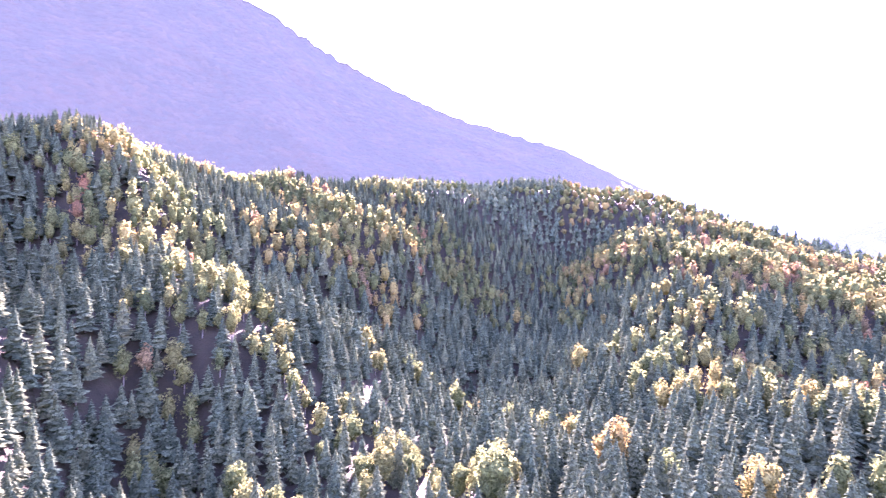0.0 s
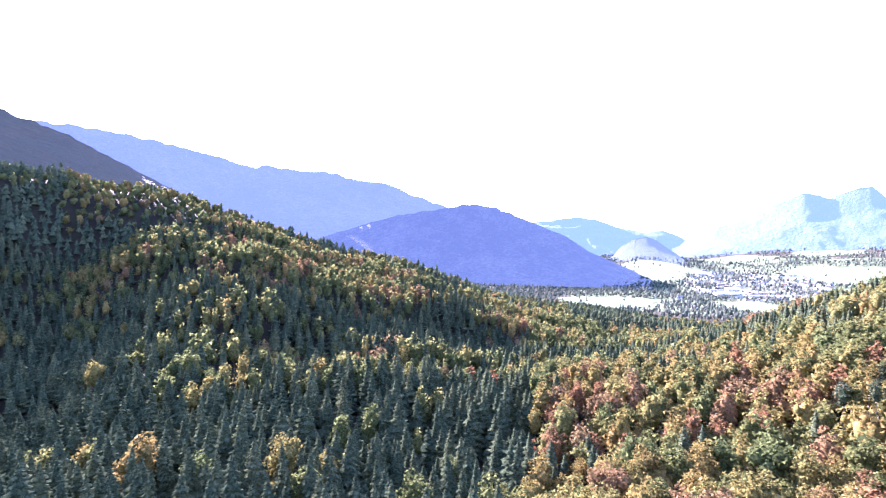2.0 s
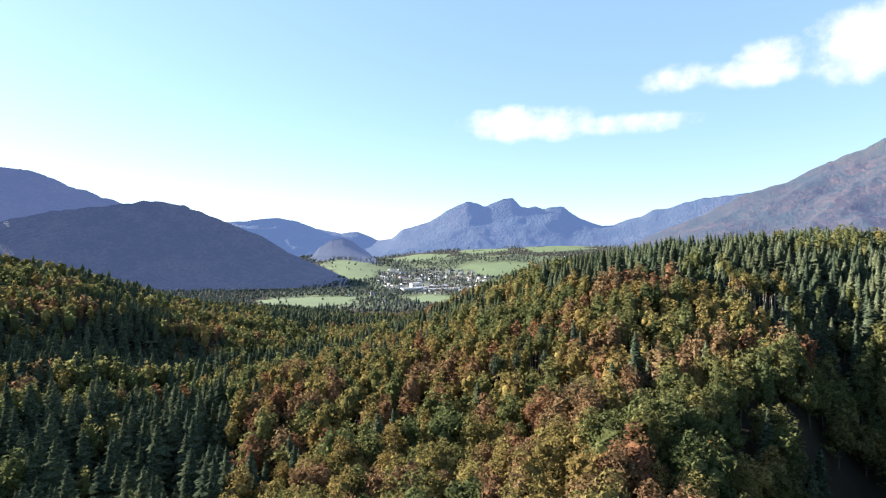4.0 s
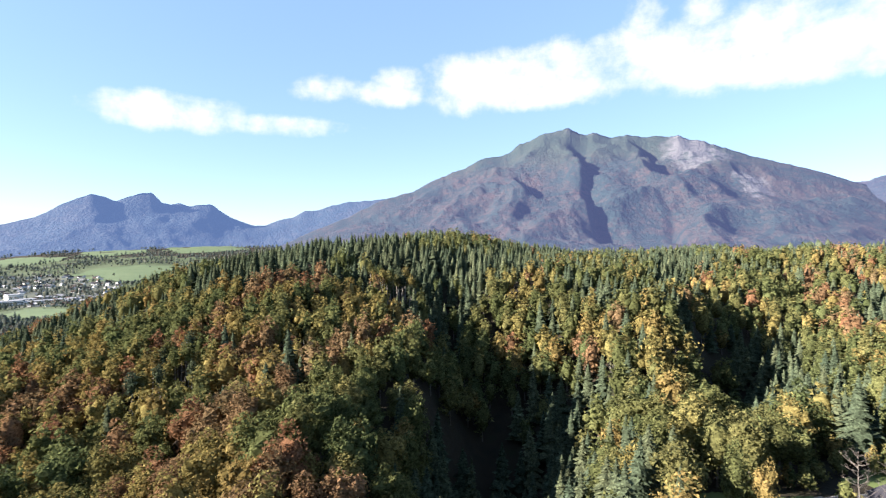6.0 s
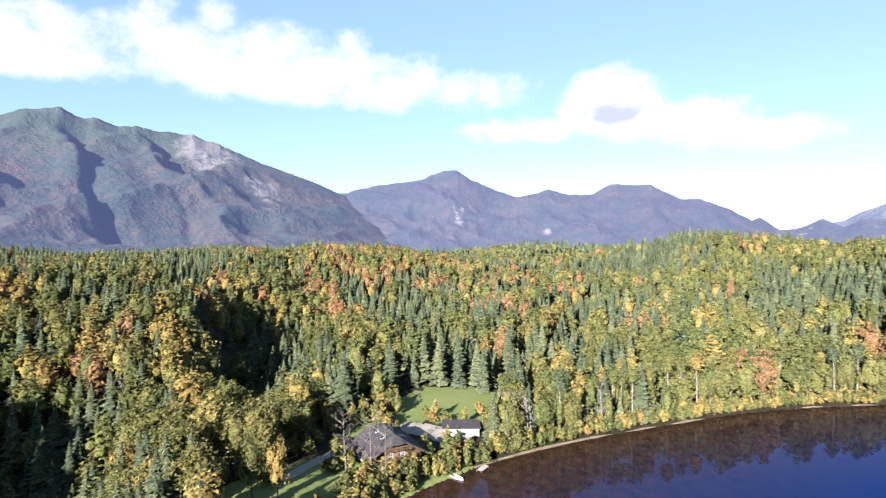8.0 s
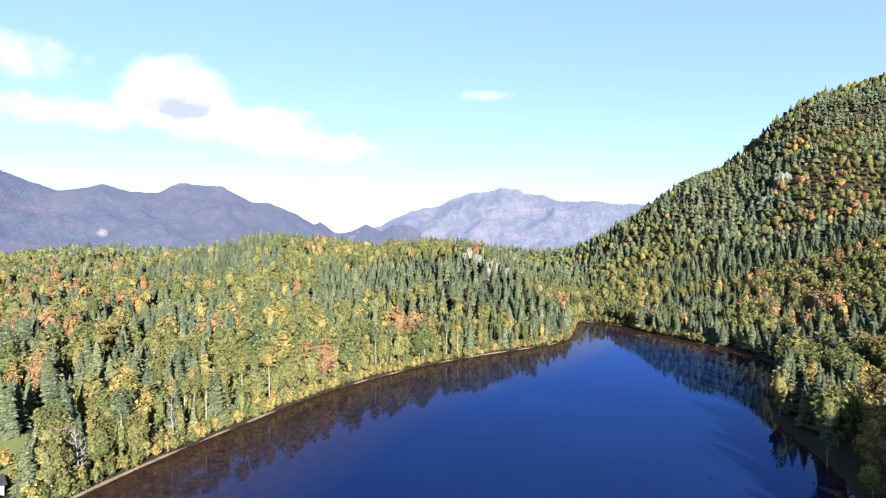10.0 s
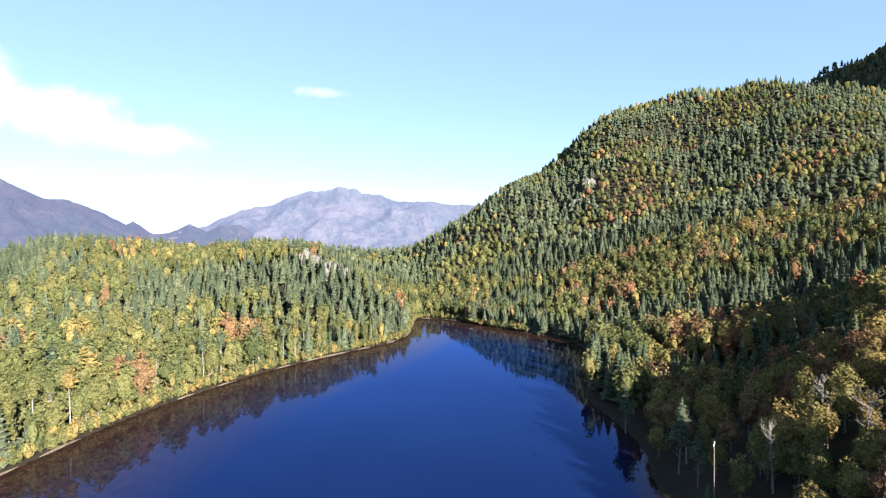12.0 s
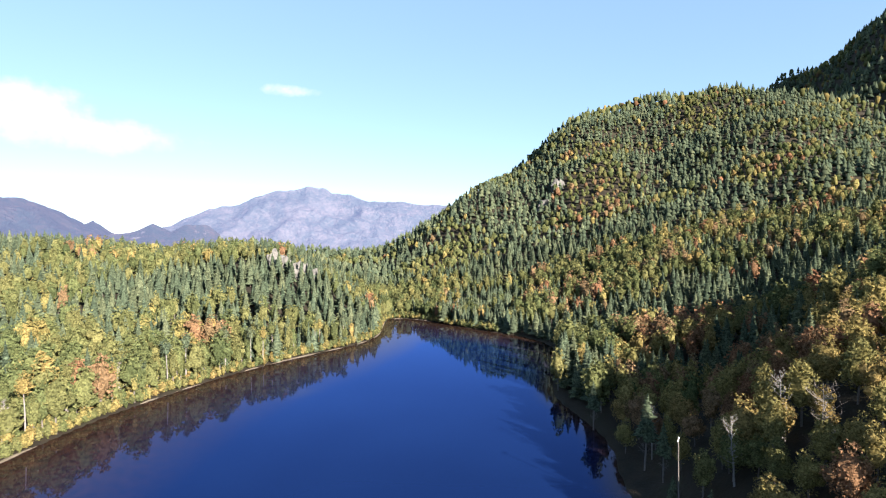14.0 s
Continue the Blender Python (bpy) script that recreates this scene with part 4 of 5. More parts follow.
# ---- shore, meadows and road ----
def sheet(name, loop, mat, lift, label, category, cell=0.8, soft=0.0, wave=2.2):
    """A patch of ground cover laid on the land inside a loop of (bearing, distance)."""
    ring = smooth_loop([tuple(heading(a, r))[:2] for a, r in loop])
    lo, hi = ring.min(0), ring.max(0)
    gx, gy = np.arange(lo[0], hi[0] + cell, cell), np.arange(lo[1], hi[1] + cell, cell)
    X, Y = np.meshgrid(gx, gy)
    inside = loop_distance(X, Y, ring) < soft * wobble(X, Y, wave, 3.0)
    Z = land(X, Y) + lift
    n, m = X.shape
    i, j = np.meshgrid(np.arange(n - 1), np.arange(m - 1), indexing="ij")
    ok = inside[:-1, :-1] & inside[1:, :-1] & inside[:-1, 1:] & inside[1:, 1:]
    a = (i * m + j)[ok]
    used, inv = np.unique(np.concatenate([a, a + 1, a + m, a + m + 1]), return_inverse=True)
    a, b, c, d = inv.reshape(4, -1)
    tris = np.concatenate([np.stack([a, b, c], -1), np.stack([b, d, c], -1)])
    co = np.stack([X, Y, Z], -1).reshape(-1, 3)[used]
    return tagged(array_mesh(name, co, tris, mat, smooth=True), label, category, kind="structure")


sheet("meadow_lawn", [(130, 104), (131, 134), (136, 140), (141, 140), (144, 147), (147.4, 147), (149, 140), (152, 133), (156, 136), (160, 146), (161, 143), (158, 128), (152, 116), (142, 106)], M_GRASS, 0.10, "short green lawn in front of the lake house", "lawn", soft=0.5)
sheet("meadow_upper", [(145.5, 155), (146.5, 166), (150, 176), (152.5, 190), (155, 200), (159, 207), (163.5, 200), (164.5, 172), (161.5, 164), (155, 167), (150, 162)], M_GRASS, 0.10, "sunny green clearing behind the shed", "meadow", soft=3.0)
sheet("yard", [(140, 134), (144, 146), (147, 153.5), (149, 161), (153, 168), (156, 167), (159, 163.5), (161, 161), (160, 154), (157, 154), (154.5, 158), (152, 161.5), (149.5, 157), (147.4, 148.5), (144.8, 142), (141, 130)], M_GRAVEL, 0.16, "pale gravel drive and yard round the house", "gravel yard", soft=0.25)


M_SHORE = two_tone("shore_gravel", (0.079, 0.0648, 0.0458), (0.174, 0.146, 0.103), 0.2, 3.0, 1.0)


def build_beach():
    """A thin pale gravel line where the woods meet the water."""
    az = np.degrees(np.arctan2(SHORE[:, 0], SHORE[:, 1])) % 360
    r = np.hypot(SHORE[:, 0], SHORE[:, 1])
    keep = np.flatnonzero((az > 160) & (az < 222) & (r > 120))
    p = SHORE[keep[np.argsort(az[keep])]]
    d = np.gradient(p, axis=0)
    nrm = np.stack([d[:, 1], -d[:, 0]], 1) / np.linalg.norm(d, axis=1)[:, None]
    side = np.sign(loop_distance(p[:, 0] + nrm[:, 0], p[:, 1] + nrm[:, 1], SHORE))[:, None]
    nrm = nrm * side
    wide = np.clip(0.22 + 0.50 * wobble(p[:, 0], p[:, 1], 9, 2.0) + 0.35 * wobble(p[:, 0], p[:, 1], 3.1, 4.0), 0.02, 0.8)[:, None]
    rows = []
    for k, h in ((-0.6, -0.12), (0.35, 0.14), (1.0, 0.30)):
        q = p + nrm * wide * k
        rows.append(np.column_stack([q, np.maximum(land(q[:, 0], q[:, 1]) + 0.15, h) - np.where(wide[:, 0] < 0.2, 0.5, 0.0)]))
    n = len(p)
    k = np.arange(n - 1)
    tris = np.concatenate([np.concatenate([np.stack([k + o, k + o + 1, k + o + n], -1), np.stack([k + o + 1, k + o + n + 1, k + o + n], -1)]) for o in (0, n)])
    tagged(array_mesh("beach", np.concatenate(rows), tris, M_SHORE, smooth=True), "thin pale gravel shore along the lake", "shore", kind="structure")


build_beach()


# ---- the lake house ----
M_SLATE = two_tone("dark_slate_roof", (0.028, 0.026, 0.032), (0.055, 0.052, 0.060), 0.6, 7.0, 0.9, 0.5, 0.05)
M_TIMBER = two_tone("weathered_brown_timber", (0.079, 0.049, 0.03), (0.158, 0.103, 0.0632), 0.7, 12.0, 0.8, 0.4, 0.03)
M_PLASTER = two_tone("white_plaster", (0.62, 0.60, 0.56), (0.80, 0.78, 0.74), 0.5, 6.0, 0.9, 0.2, 0.01)
M_CONCRETE = two_tone("grey_concrete", (0.237, 0.229, 0.221), (0.356, 0.348, 0.332), 0.4, 6.0, 0.9, 0.2, 0.01)
M_METAL = two_tone("grey_metal", (0.35, 0.36, 0.37), (0.50, 0.50, 0.50), 0.7, 9.0, 0.45, 0.1, 0.01)


def glass_material():
    m, t, p = material("window_glass", 0.05)
    p.inputs["Base Color"].default_value = (0.02, 0.025, 0.03, 1)
    p.inputs["Specular IOR Level"].default_value = 0.6
    return m


M_GLASS = glass_material()


def box_bm(bm, size, at, rot=None, bevel=0.0):
    made = bmesh.ops.create_cube(bm, size=1.0)["verts"]
    m = Matrix.Translation(at) @ (rot.to_4x4() if rot is not None else Matrix.Identity(4)) @ Matrix.Diagonal((*size, 1))
    bmesh.ops.transform(bm, matrix=m, verts=made)
    if bevel:
        edges = list({e for v in made for e in v.link_edges})
        bmesh.ops.bevel(bm, geom=edges, offset=bevel, segments=1, affect="EDGES")


def box_part(name, size, at, mat, parent, label="", rot=None, bevel=0.03):
    bm = bmesh.new()
    box_bm(bm, size, at, rot, bevel)
    return part(name, bm, mat, parent, label)


def window_part(parent, at, w, h, facing, shutters=False):
    """A window of frame, pane and sill in a wall that faces +y (0), +x (1), -x (-1) or -y (2)."""
    turn = {0: 0, 1: -90, -1: 90, 2: 180}[facing]
    rot = Euler((0, 0, radians(turn))).to_matrix()

    def place(p):
        return Vector(at) + rot @ Vector(p)

    bm = bmesh.new()
    for sx in (-1, 1):
        box_bm(bm, (0.10, 0.12, h), place((sx * w / 2, 0.04, 0)), rot)
    for sz in (-1, 1):
        box_bm(bm, (w + 0.1, 0.12, 0.10), place((0, 0.04, sz * h / 2)), rot)
    box_bm(bm, (0.07, 0.10, h), place((0, 0.04, 0)), rot)
    win = part("window", bm, M_PLASTER, parent)
    box_part("pane", (w - 0.08, 0.05, h - 0.08), place((0, 0.02, 0)), M_GLASS, win, bevel=0)
    box_part("sill", (w + 0.25, 0.22, 0.06), place((0, 0.10, -h / 2 - 0.07)), M_CONCRETE, win, bevel=0)
    return win


def gable_roof(name, half, length, eave, ridge, over, mat, parent, thick=0.28, hip=0.0):
    """A thick gable roof along y; with hip, both ends are half-hipped and the ridge is that much shorter."""
    bm = bmesh.new()
    y = length / 2 + over
    slope = (ridge - eave) / half
    w = half + over
    drop = over * slope
    knee = min(hip * 0.62, half * 0.6)

    def ring(dz):
        side = [(-w, -y, eave - drop), (-w, y, eave - drop), (-knee, y, ridge - knee * slope), (0, y - hip, ridge), (0, -y + hip, ridge), (-knee, -y, ridge - knee * slope)]
        pts = side + [(w, -y, eave - drop), (w, y, eave - drop), (knee, y, ridge - knee * slope), (knee, -y, ridge - knee * slope)]
        return [bm.verts.new((a, b, c + dz)) for a, b, c in pts]

    top, low = ring(thick), ring(0)
    plain = not hip
    faces = [(0, 4, 3, 1), (4, 6, 7, 3)] if plain else [(0, 5, 4, 3, 2, 1), (6, 7, 8, 3, 4, 9), (2, 3, 8), (5, 9, 4)]
    rim = [(0, 1), (1, 3), (3, 7), (7, 6), (6, 4), (4, 0)] if plain else [(0, 1), (1, 2), (2, 8), (8, 7), (7, 6), (6, 9), (9, 5), (5, 0)]
    for v, flip in ((top, False), (low, True)):
        for f in faces:
            bm.faces.new([v[i] for i in (f if not flip else f[::-1])])
    for a, b in rim:
        bm.faces.new((top[a], top[b], low[b], low[a]))
    for v in [v for v in bm.verts if not v.link_faces]:
        bm.verts.remove(v)
    bmesh.ops.recalc_face_normals(bm, faces=bm.faces)
    return part(name, bm, mat, parent)


def gable_body(half, length, z0, eave, ridge, mat, parent, name="wall", flat=0.0):
    bm = bmesh.new()
    y = length / 2
    slope = (ridge - eave) / half
    outline = [(-half, z0), (half, z0), (half, eave)] + ([(flat, ridge - flat * slope), (-flat, ridge - flat * slope)] if flat else [(0, ridge)]) + [(-half, eave)]
    f, b = ([bm.verts.new((x, s * y, z)) for x, z in outline] for s in (-1, 1))
    bm.faces.new(f)
    bm.faces.new(b[::-1])
    n = len(outline)
    for i in range(n):
        bm.faces.new((f[i], b[i], b[(i + 1) % n], f[(i + 1) % n]))
    bmesh.ops.recalc_face_normals(bm, faces=bm.faces)
    return part(name, bm, mat, parent)


def build_lake_house():
    mid, d = Vector((68.0, -125.4, 0)), Vector((-0.75, 0.66, 0))
    turn = math.degrees(math.atan2(-d.x, d.y))
    house = tagged(new("lake_house"), "large farmhouse with dark half-hipped slate roof and brown timber gable", "house")
    house.matrix_basis = pose(mid.x, mid.y, float(land(np.array([mid.x]), np.array([mid.y]))[0]) - 0.2, 0, 0, turn)
    H, Ln = 6.6, 13.0
    box_part("ground_floor", (2 * H, Ln, 3.6), (0, 0, 1.2), M_PLASTER, house, "white plastered ground floor")
    upper = gable_body(H - 0.05, Ln - 0.1, 3.0, 4.6, 8.5, M_TIMBER, house, "upper_wall", flat=2.4)
    tagged(upper, "brown timber upper storey and gable")
    roof = gable_roof("roof", H, Ln, 4.75, 8.75, 1.7, M_SLATE, house, hip=4.2)
    for side in (-1, 1):
        for k in range(3):
            box_part("rafter", (0.16, Ln + 2.9, 0.16), (side * (2.9 + 1.9 * k), 0, 8.55 - (2.9 + 1.9 * k) * 0.606), M_TIMBER, roof, bevel=0)
    slope = math.atan2(4.0, H)
    for k, (x, y) in enumerate(((-2.0, -4.5), (-2.0, -2.5), (-1.6, 0.5), (-4.2, 0.8), (-2.2, 3.2), (2.2, -2.0), (2.4, 2.6))):
        rot = Euler((0, slope * (1 if x > 0 else -1), 0)).to_matrix()
        z = 8.75 + 0.30 - abs(x) * 4.0 / H
        sky = box_part("skylight", (1.15, 0.85, 0.14), (x, y, z + 0.06), M_METAL, roof, "pale metal roof window", rot)
        box_part("pane", (0.95, 0.65, 0.05), (x, y, z + 0.13), M_GLASS, sky, rot=rot, bevel=0)
    deck = box_part("balcony", (2 * H - 0.6, 1.4, 0.18), (0, Ln / 2 + 0.72, 3.15), M_TIMBER, house, "brown timber balcony across the gable")
    box_part("rail", (2 * H - 0.6, 0.08, 0.12), (0, Ln / 2 + 1.38, 4.2), M_TIMBER, deck)
    for k in range(22):
        box_part("baluster", (0.24, 0.05, 0.95), (-H + 0.6 + k * (2 * H - 1.2) / 21, Ln / 2 + 1.38, 3.7), M_TIMBER, deck, bevel=0)
    for k in range(4):
        box_part("post", (0.18, 0.18, 3.2), (-H + 0.6 + k * (2 * H - 1.2) / 3, Ln / 2 + 1.3, 1.5), M_TIMBER, deck)
    for x in (-4.6, -1.8, 1.8, 4.6):
        window_part(house, (x, Ln / 2 + 0.02, 1.7), 1.2, 1.3, 0)
        if abs(x) < 3:
            window_part(house, (x * 0.9, Ln / 2 - 0.02, 4.25), 1.0, 1.2, 0)
    upper_deck = box_part("balcony", (7.6, 1.1, 0.14), (0, Ln / 2 + 0.55, 5.5), M_TIMBER, house, "short timber balcony under the half hip")
    box_part("rail", (7.6, 0.08, 0.12), (0, Ln / 2 + 1.06, 6.4), M_TIMBER, upper_deck)
    for k in range(14):
        box_part("baluster", (0.24, 0.05, 0.85), (-3.6 + k * 7.2 / 13, Ln / 2 + 1.06, 5.95), M_TIMBER, upper_deck, bevel=0)
    for y in (-5, -2.2, 0.8, 3.8):
        window_part(house, (-H - 0.02, y, 1.7), 1.1, 1.2, -1)
        window_part(house, (H + 0.02, y, 1.7), 1.1, 1.2, 1)
    door = box_part("door", (1.2, 0.12, 2.1), (0, Ln / 2 + 0.03, 0.95), M_TIMBER, house, "dark brown timber front door")
    box_part("handle", (0.06, 0.08, 0.2), (0.45, Ln / 2 + 0.12, 0.95), M_METAL, door, bevel=0)


build_lake_house()


def ground_at(a, r):
    p = heading(a, r)
    p.z = float(land(np.array([p.x]), np.array([p.y]))[0])
    return p


def build_shed():
    p = ground_at(159.3, 161)
    q = tagged(new("boat_shed"), "long low shed with dark roof and pale doors", "shed")
    q.matrix_basis = pose(p.x, p.y, p.z, 0, 0, 180 - 159.3 + 4)
    box_part("wall", (10.4, 4.6, 2.6), (0, 0, 1.25), M_CONCRETE, q)
    rot = Euler((radians(-7), 0, 0)).to_matrix()
    box_part("roof", (11.4, 5.8, 0.22), (0, 0, 2.9), M_SLATE, q, rot=rot)
    for k in range(4):
        d = box_part("door", (2.1, 0.10, 2.05), (-3.75 + 2.5 * k, -2.33, 1.05), M_CONCRETE, q, "pale grey shed door")
        box_part("handle", (0.08, 0.08, 0.3), (-3.0 + 2.5 * k, -2.42, 1.1), M_METAL, d, bevel=0)


def build_jetty():
    p = heading(161.6, 141)
    q = tagged(new("jetty"), "small pale wooden jetty at the water's edge", "jetty")
    q.matrix_basis = pose(p.x, p.y, 0, 0, 0, 180 - 161.6 + 60)
    for k in range(16):
        box_part("plank", (0.22, 1.6, 0.05), (-2 + 0.25 * k, 0, 0.42), M_CONCRETE, q, bevel=0)
    for x in (-1.8, 1.8):
        for y in (-0.7, 0.7):
            box_part("pile", (0.16, 0.16, 1.8), (x, y, -0.35), M_TIMBER, q)


def build_boat(a, r, turn):
    p = heading(a, r)
    q = tagged(new("rowing_boat"), "small white rowing boat moored by the shore", "boat", group="boats at the shore")
    q.matrix_basis = pose(p.x, p.y, 0, 0, 0, turn)
    bm = bmesh.new()
    out, inn = [], []
    for i in range(13):
        k = i / 12
        w = 0.72 * math.sin(math.pi * min(1, k * 0.62 + 0.38) * 0.98) ** 0.7 if k < 0.98 else 0.04
        y = -1.9 + 3.8 * k
        out.append([bm.verts.new(c) for c in ((-w, y, 0.42 + 0.16 * k * k), (-w * 0.7, y, -0.12), (w * 0.7, y, -0.12), (w, y, 0.42 + 0.16 * k * k))])
        v = max(w - 0.07, 0.01)
        inn.append([bm.verts.new(c) for c in ((-v, y, 0.42 + 0.16 * k * k), (-v * 0.7, y, -0.04), (v * 0.7, y, -0.04), (v, y, 0.42 + 0.16 * k * k))])
    for i in range(12):
        for j in range(3):
            bm.faces.new((out[i][j], out[i + 1][j], out[i + 1][j + 1], out[i][j + 1]))
            bm.faces.new((inn[i][j + 1], inn[i + 1][j + 1], inn[i + 1][j], inn[i][j]))
        for j in (0, 3):
            bm.faces.new((out[i][j], inn[i][j], inn[i + 1][j], out[i + 1][j]))
    for i in (0, 12):
        for j in range(3):
            bm.faces.new((out[i][j], out[i][j + 1], inn[i][j + 1], inn[i][j]))
    bmesh.ops.recalc_face_normals(bm, faces=bm.faces)
    part("hull", bm, M_PLASTER, q)
    for y in (-1.0, 0.5):
        box_part("thwart", (1.2, 0.24, 0.05), (0, y, 0.28), M_TIMBER, q, bevel=0)


build_shed()
build_jetty()
build_boat(158.9, 135.5, 70)


def build_pole():
    p = ground_at(243.8, 120)
    q = tagged(new("utility_pole"), "tall weathered wooden power pole with a pale crossarm", "power pole")
    q.matrix_basis = pose(p.x, p.y, p.z, 0, 0, 20)
    top = 19.2 - p.z
    bm = bmesh.new()
    bmesh.ops.create_cone(bm, cap_ends=True, segments=10, radius1=0.15, radius2=0.10, depth=top + 1, matrix=Matrix.Translation((0, 0, top / 2 - 0.5)))
    part("pole", bm, M_BARK, q)
    arm = box_part("crossarm", (2.0, 0.14, 0.16), (0, 0, top - 0.35), M_METAL, q, "pale metal crossarm")
    for x in (-0.9, -0.3, 0.9):
        bm = bmesh.new()
        bmesh.ops.create_cone(bm, cap_ends=True, segments=8, radius1=0.11, radius2=0.06, depth=0.34, matrix=Matrix.Translation((x, 0, top - 0.1)))
        part("insulator", bm, M_PLASTER, arm)


build_pole()


# ---- single trees and rocks ----
M_PALEBARK = two_tone("bleached_bark", (0.158, 0.142, 0.126), (0.269, 0.245, 0.221), 0.7, 8.0)


def bare_tree(height, spread, rng, twigs=3):
    """Trunk and bare branching limbs, no leaves."""
    trunk = tube([(0, 0, -0.8), (0.1, 0, height * 0.3), (0, 0.15, height * 0.6), (0, 0, height)], [0.24, 0.18, 0.10, 0.02], 6)
    limbs = []
    for k in range(26):
        z = height * rng.uniform(0.28, 0.95)
        a = rng.random() * 6.283
        r = spread * rng.uniform(0.5, 1.0) * (1.1 - 0.6 * z / height)
        tip = np.array([r * math.cos(a), r * math.sin(a), z + r * rng.uniform(0.3, 0.9)])
        root = np.array([0, 0, z])
        limbs.append(tube([root, root * 0.5 + tip * 0.5 + [0, 0, -0.2], tip], [0.07, 0.045, 0.012], 3))
        for _ in range(twigs):
            s = rng.uniform(0.4, 0.95)
            at = root * (1 - s) + tip * s
            limbs.append(tube([at, at + rng.normal(0, 0.5, 3) + [0, 0, 0.6]], [0.03, 0.008], 3))
    return trunk, join(*limbs)


def build_bare_trees():
    rng = np.random.default_rng(5)
    for name, label, h, sp, mat, spots in (
            ("dead_tree", "pale dead tree with bare branches at the water's edge", 15, 3.0, M_PALEBARK, [(248.6, 128), (241.4, 152), (252.4, 136), (166.5, 158), (170.5, 170), (173.8, 178), (177.2, 190), (181, 203), (184.6, 216), (189.4, 236), (193.5, 257), (198.2, 280), (203.5, 302), (126.5, 214)]),
            ("bare_ash_tree", "leafless autumn tree with a fan of fine grey twigs", 16, 5.2, M_BARK, [(255.5, 124), (149.8, 132), (151.4, 128), (165, 158), (147.2, 134)])):
        first = None
        for a, r in spots:
            p = ground_at(a, r)
            m = pose(p.x, p.y, p.z, rng.normal(0, 2), rng.normal(0, 2), rng.uniform(0, 360))
            if first is None:
                trunk, limbs = bare_tree(h, sp, rng, 5)
                first = tagged(new(name), label, "tree", group="bare trees by the lake")
                for nm, (v, f) in (("trunk", trunk), ("bare_crown", limbs)):
                    ob = new(nm, mesh_from(nm, v, f, mat))
                    ob.parent = first
                first.matrix_basis = m
            else:
                copy_thing(first, m)


build_bare_trees()

M_ROCK = two_tone("pale_limestone", (0.079, 0.0751, 0.0672), (0.19, 0.178, 0.158), 0.12, 1.2, 1.0, 0.8, 0.5)


def build_rocks():
    rng = np.random.default_rng(9)
    first = None
    for a, r, s, up in ((203.8, 415, 7, 6), (204.6, 418, 9, 8), (205.6, 416, 6, 5), (206.4, 420, 7, 7), (203.2, 425, 6, 9), (205.0, 408, 5, 2), (231, 760, 14, 8), (232.5, 800, 12, 10)):
        p = ground_at(a, r)
        bm = bmesh.new()
        bmesh.ops.create_icosphere(bm, subdivisions=3, radius=1.0)
        o = rng.uniform(0, 50)
        for v in bm.verts:
            c = v.co
            k = 1 + 0.45 * (noise.cell(c * 1.6 + Vector((o, 0, 0))) - 0.5) + 0.35 * noise.noise(c * 2.2 + Vector((o, o, 0)))
            v.co = Vector((c.x * s * 0.9, c.y * s * 0.6, c.z * (up + 4))) * k
        me = bpy.data.meshes.new("rock_outcrop")
        bm.to_mesh(me)
        bm.free()
        me.materials.append(M_ROCK)
        ob = tagged(new("rock_outcrop", me), "pale limestone outcrop among trees on the hillside", "rock", group="outcrops on the wooded knoll")
        ob.matrix_basis = pose(p.x, p.y, p.z + up * 0.1, 0, 0, 180 - a)


build_rocks()


def build_stemmed_trees():
    """Beeches drawn up by the close wood: long bare stems under small high crowns, at the edge of a gap."""
    rng = np.random.default_rng(64)
    models = []
    for k, (name, label, mat) in enumerate((("beech_tree", "tall beech with a long bare stem and small green crown", M_GREEN), ("beech_tree", "tall beech with a long bare stem and yellow crown", M_YELLOW), ("pine_tree", "tall pine with a long bare pale stem", M_SPRUCE))):
        stem = tube([(0, 0, -1.5), (0.15, 0.1, 9), (0, 0, 21)], [0.30, 0.22, 0.05], 6)
        v, f = broad_crown(20, 3.0, 320, 0.5, 7, rng, 0.72, 3)[0]
        models.append(make_tree(name, label, stem, (v * [1, 1, 0.55] + [0, 0, 12.0], f), mat, M_PALEBARK))
        models[-1]["group"] = "bare-stemmed trees in the gaps"
    used = set()
    for a0, a1, r0, r1, many in ((101.6, 106.4, 284, 312, 26), (79.4, 84.6, 208, 232, 24), (213.0, 222.5, 436, 448, 14), (166, 210, 0, 0, 30)):
        for n in range(many):
            a = a0 + (a1 - a0) * (n + rng.random()) / many
            r = rng.uniform(r0, r1) if r1 else float(np.interp(a, [q[0] for q in LAKE[:9]], [q[1] for q in LAKE[:9]])) + rng.uniform(4, 9)
            p = ground_at(a, r)
            k = int(rng.integers(3))
            s = rng.uniform(0.7, 1.0)
            m = pose(p.x, p.y, p.z, rng.normal(0, 2), rng.normal(0, 2), rng.uniform(0, 360))
            if k in used:
                ob = copy_thing(models[k], m)
            else:
                used.add(k)
                ob = models[k]
                ob.matrix_basis = m
            ob.scale = (s, s, s)


build_stemmed_trees()


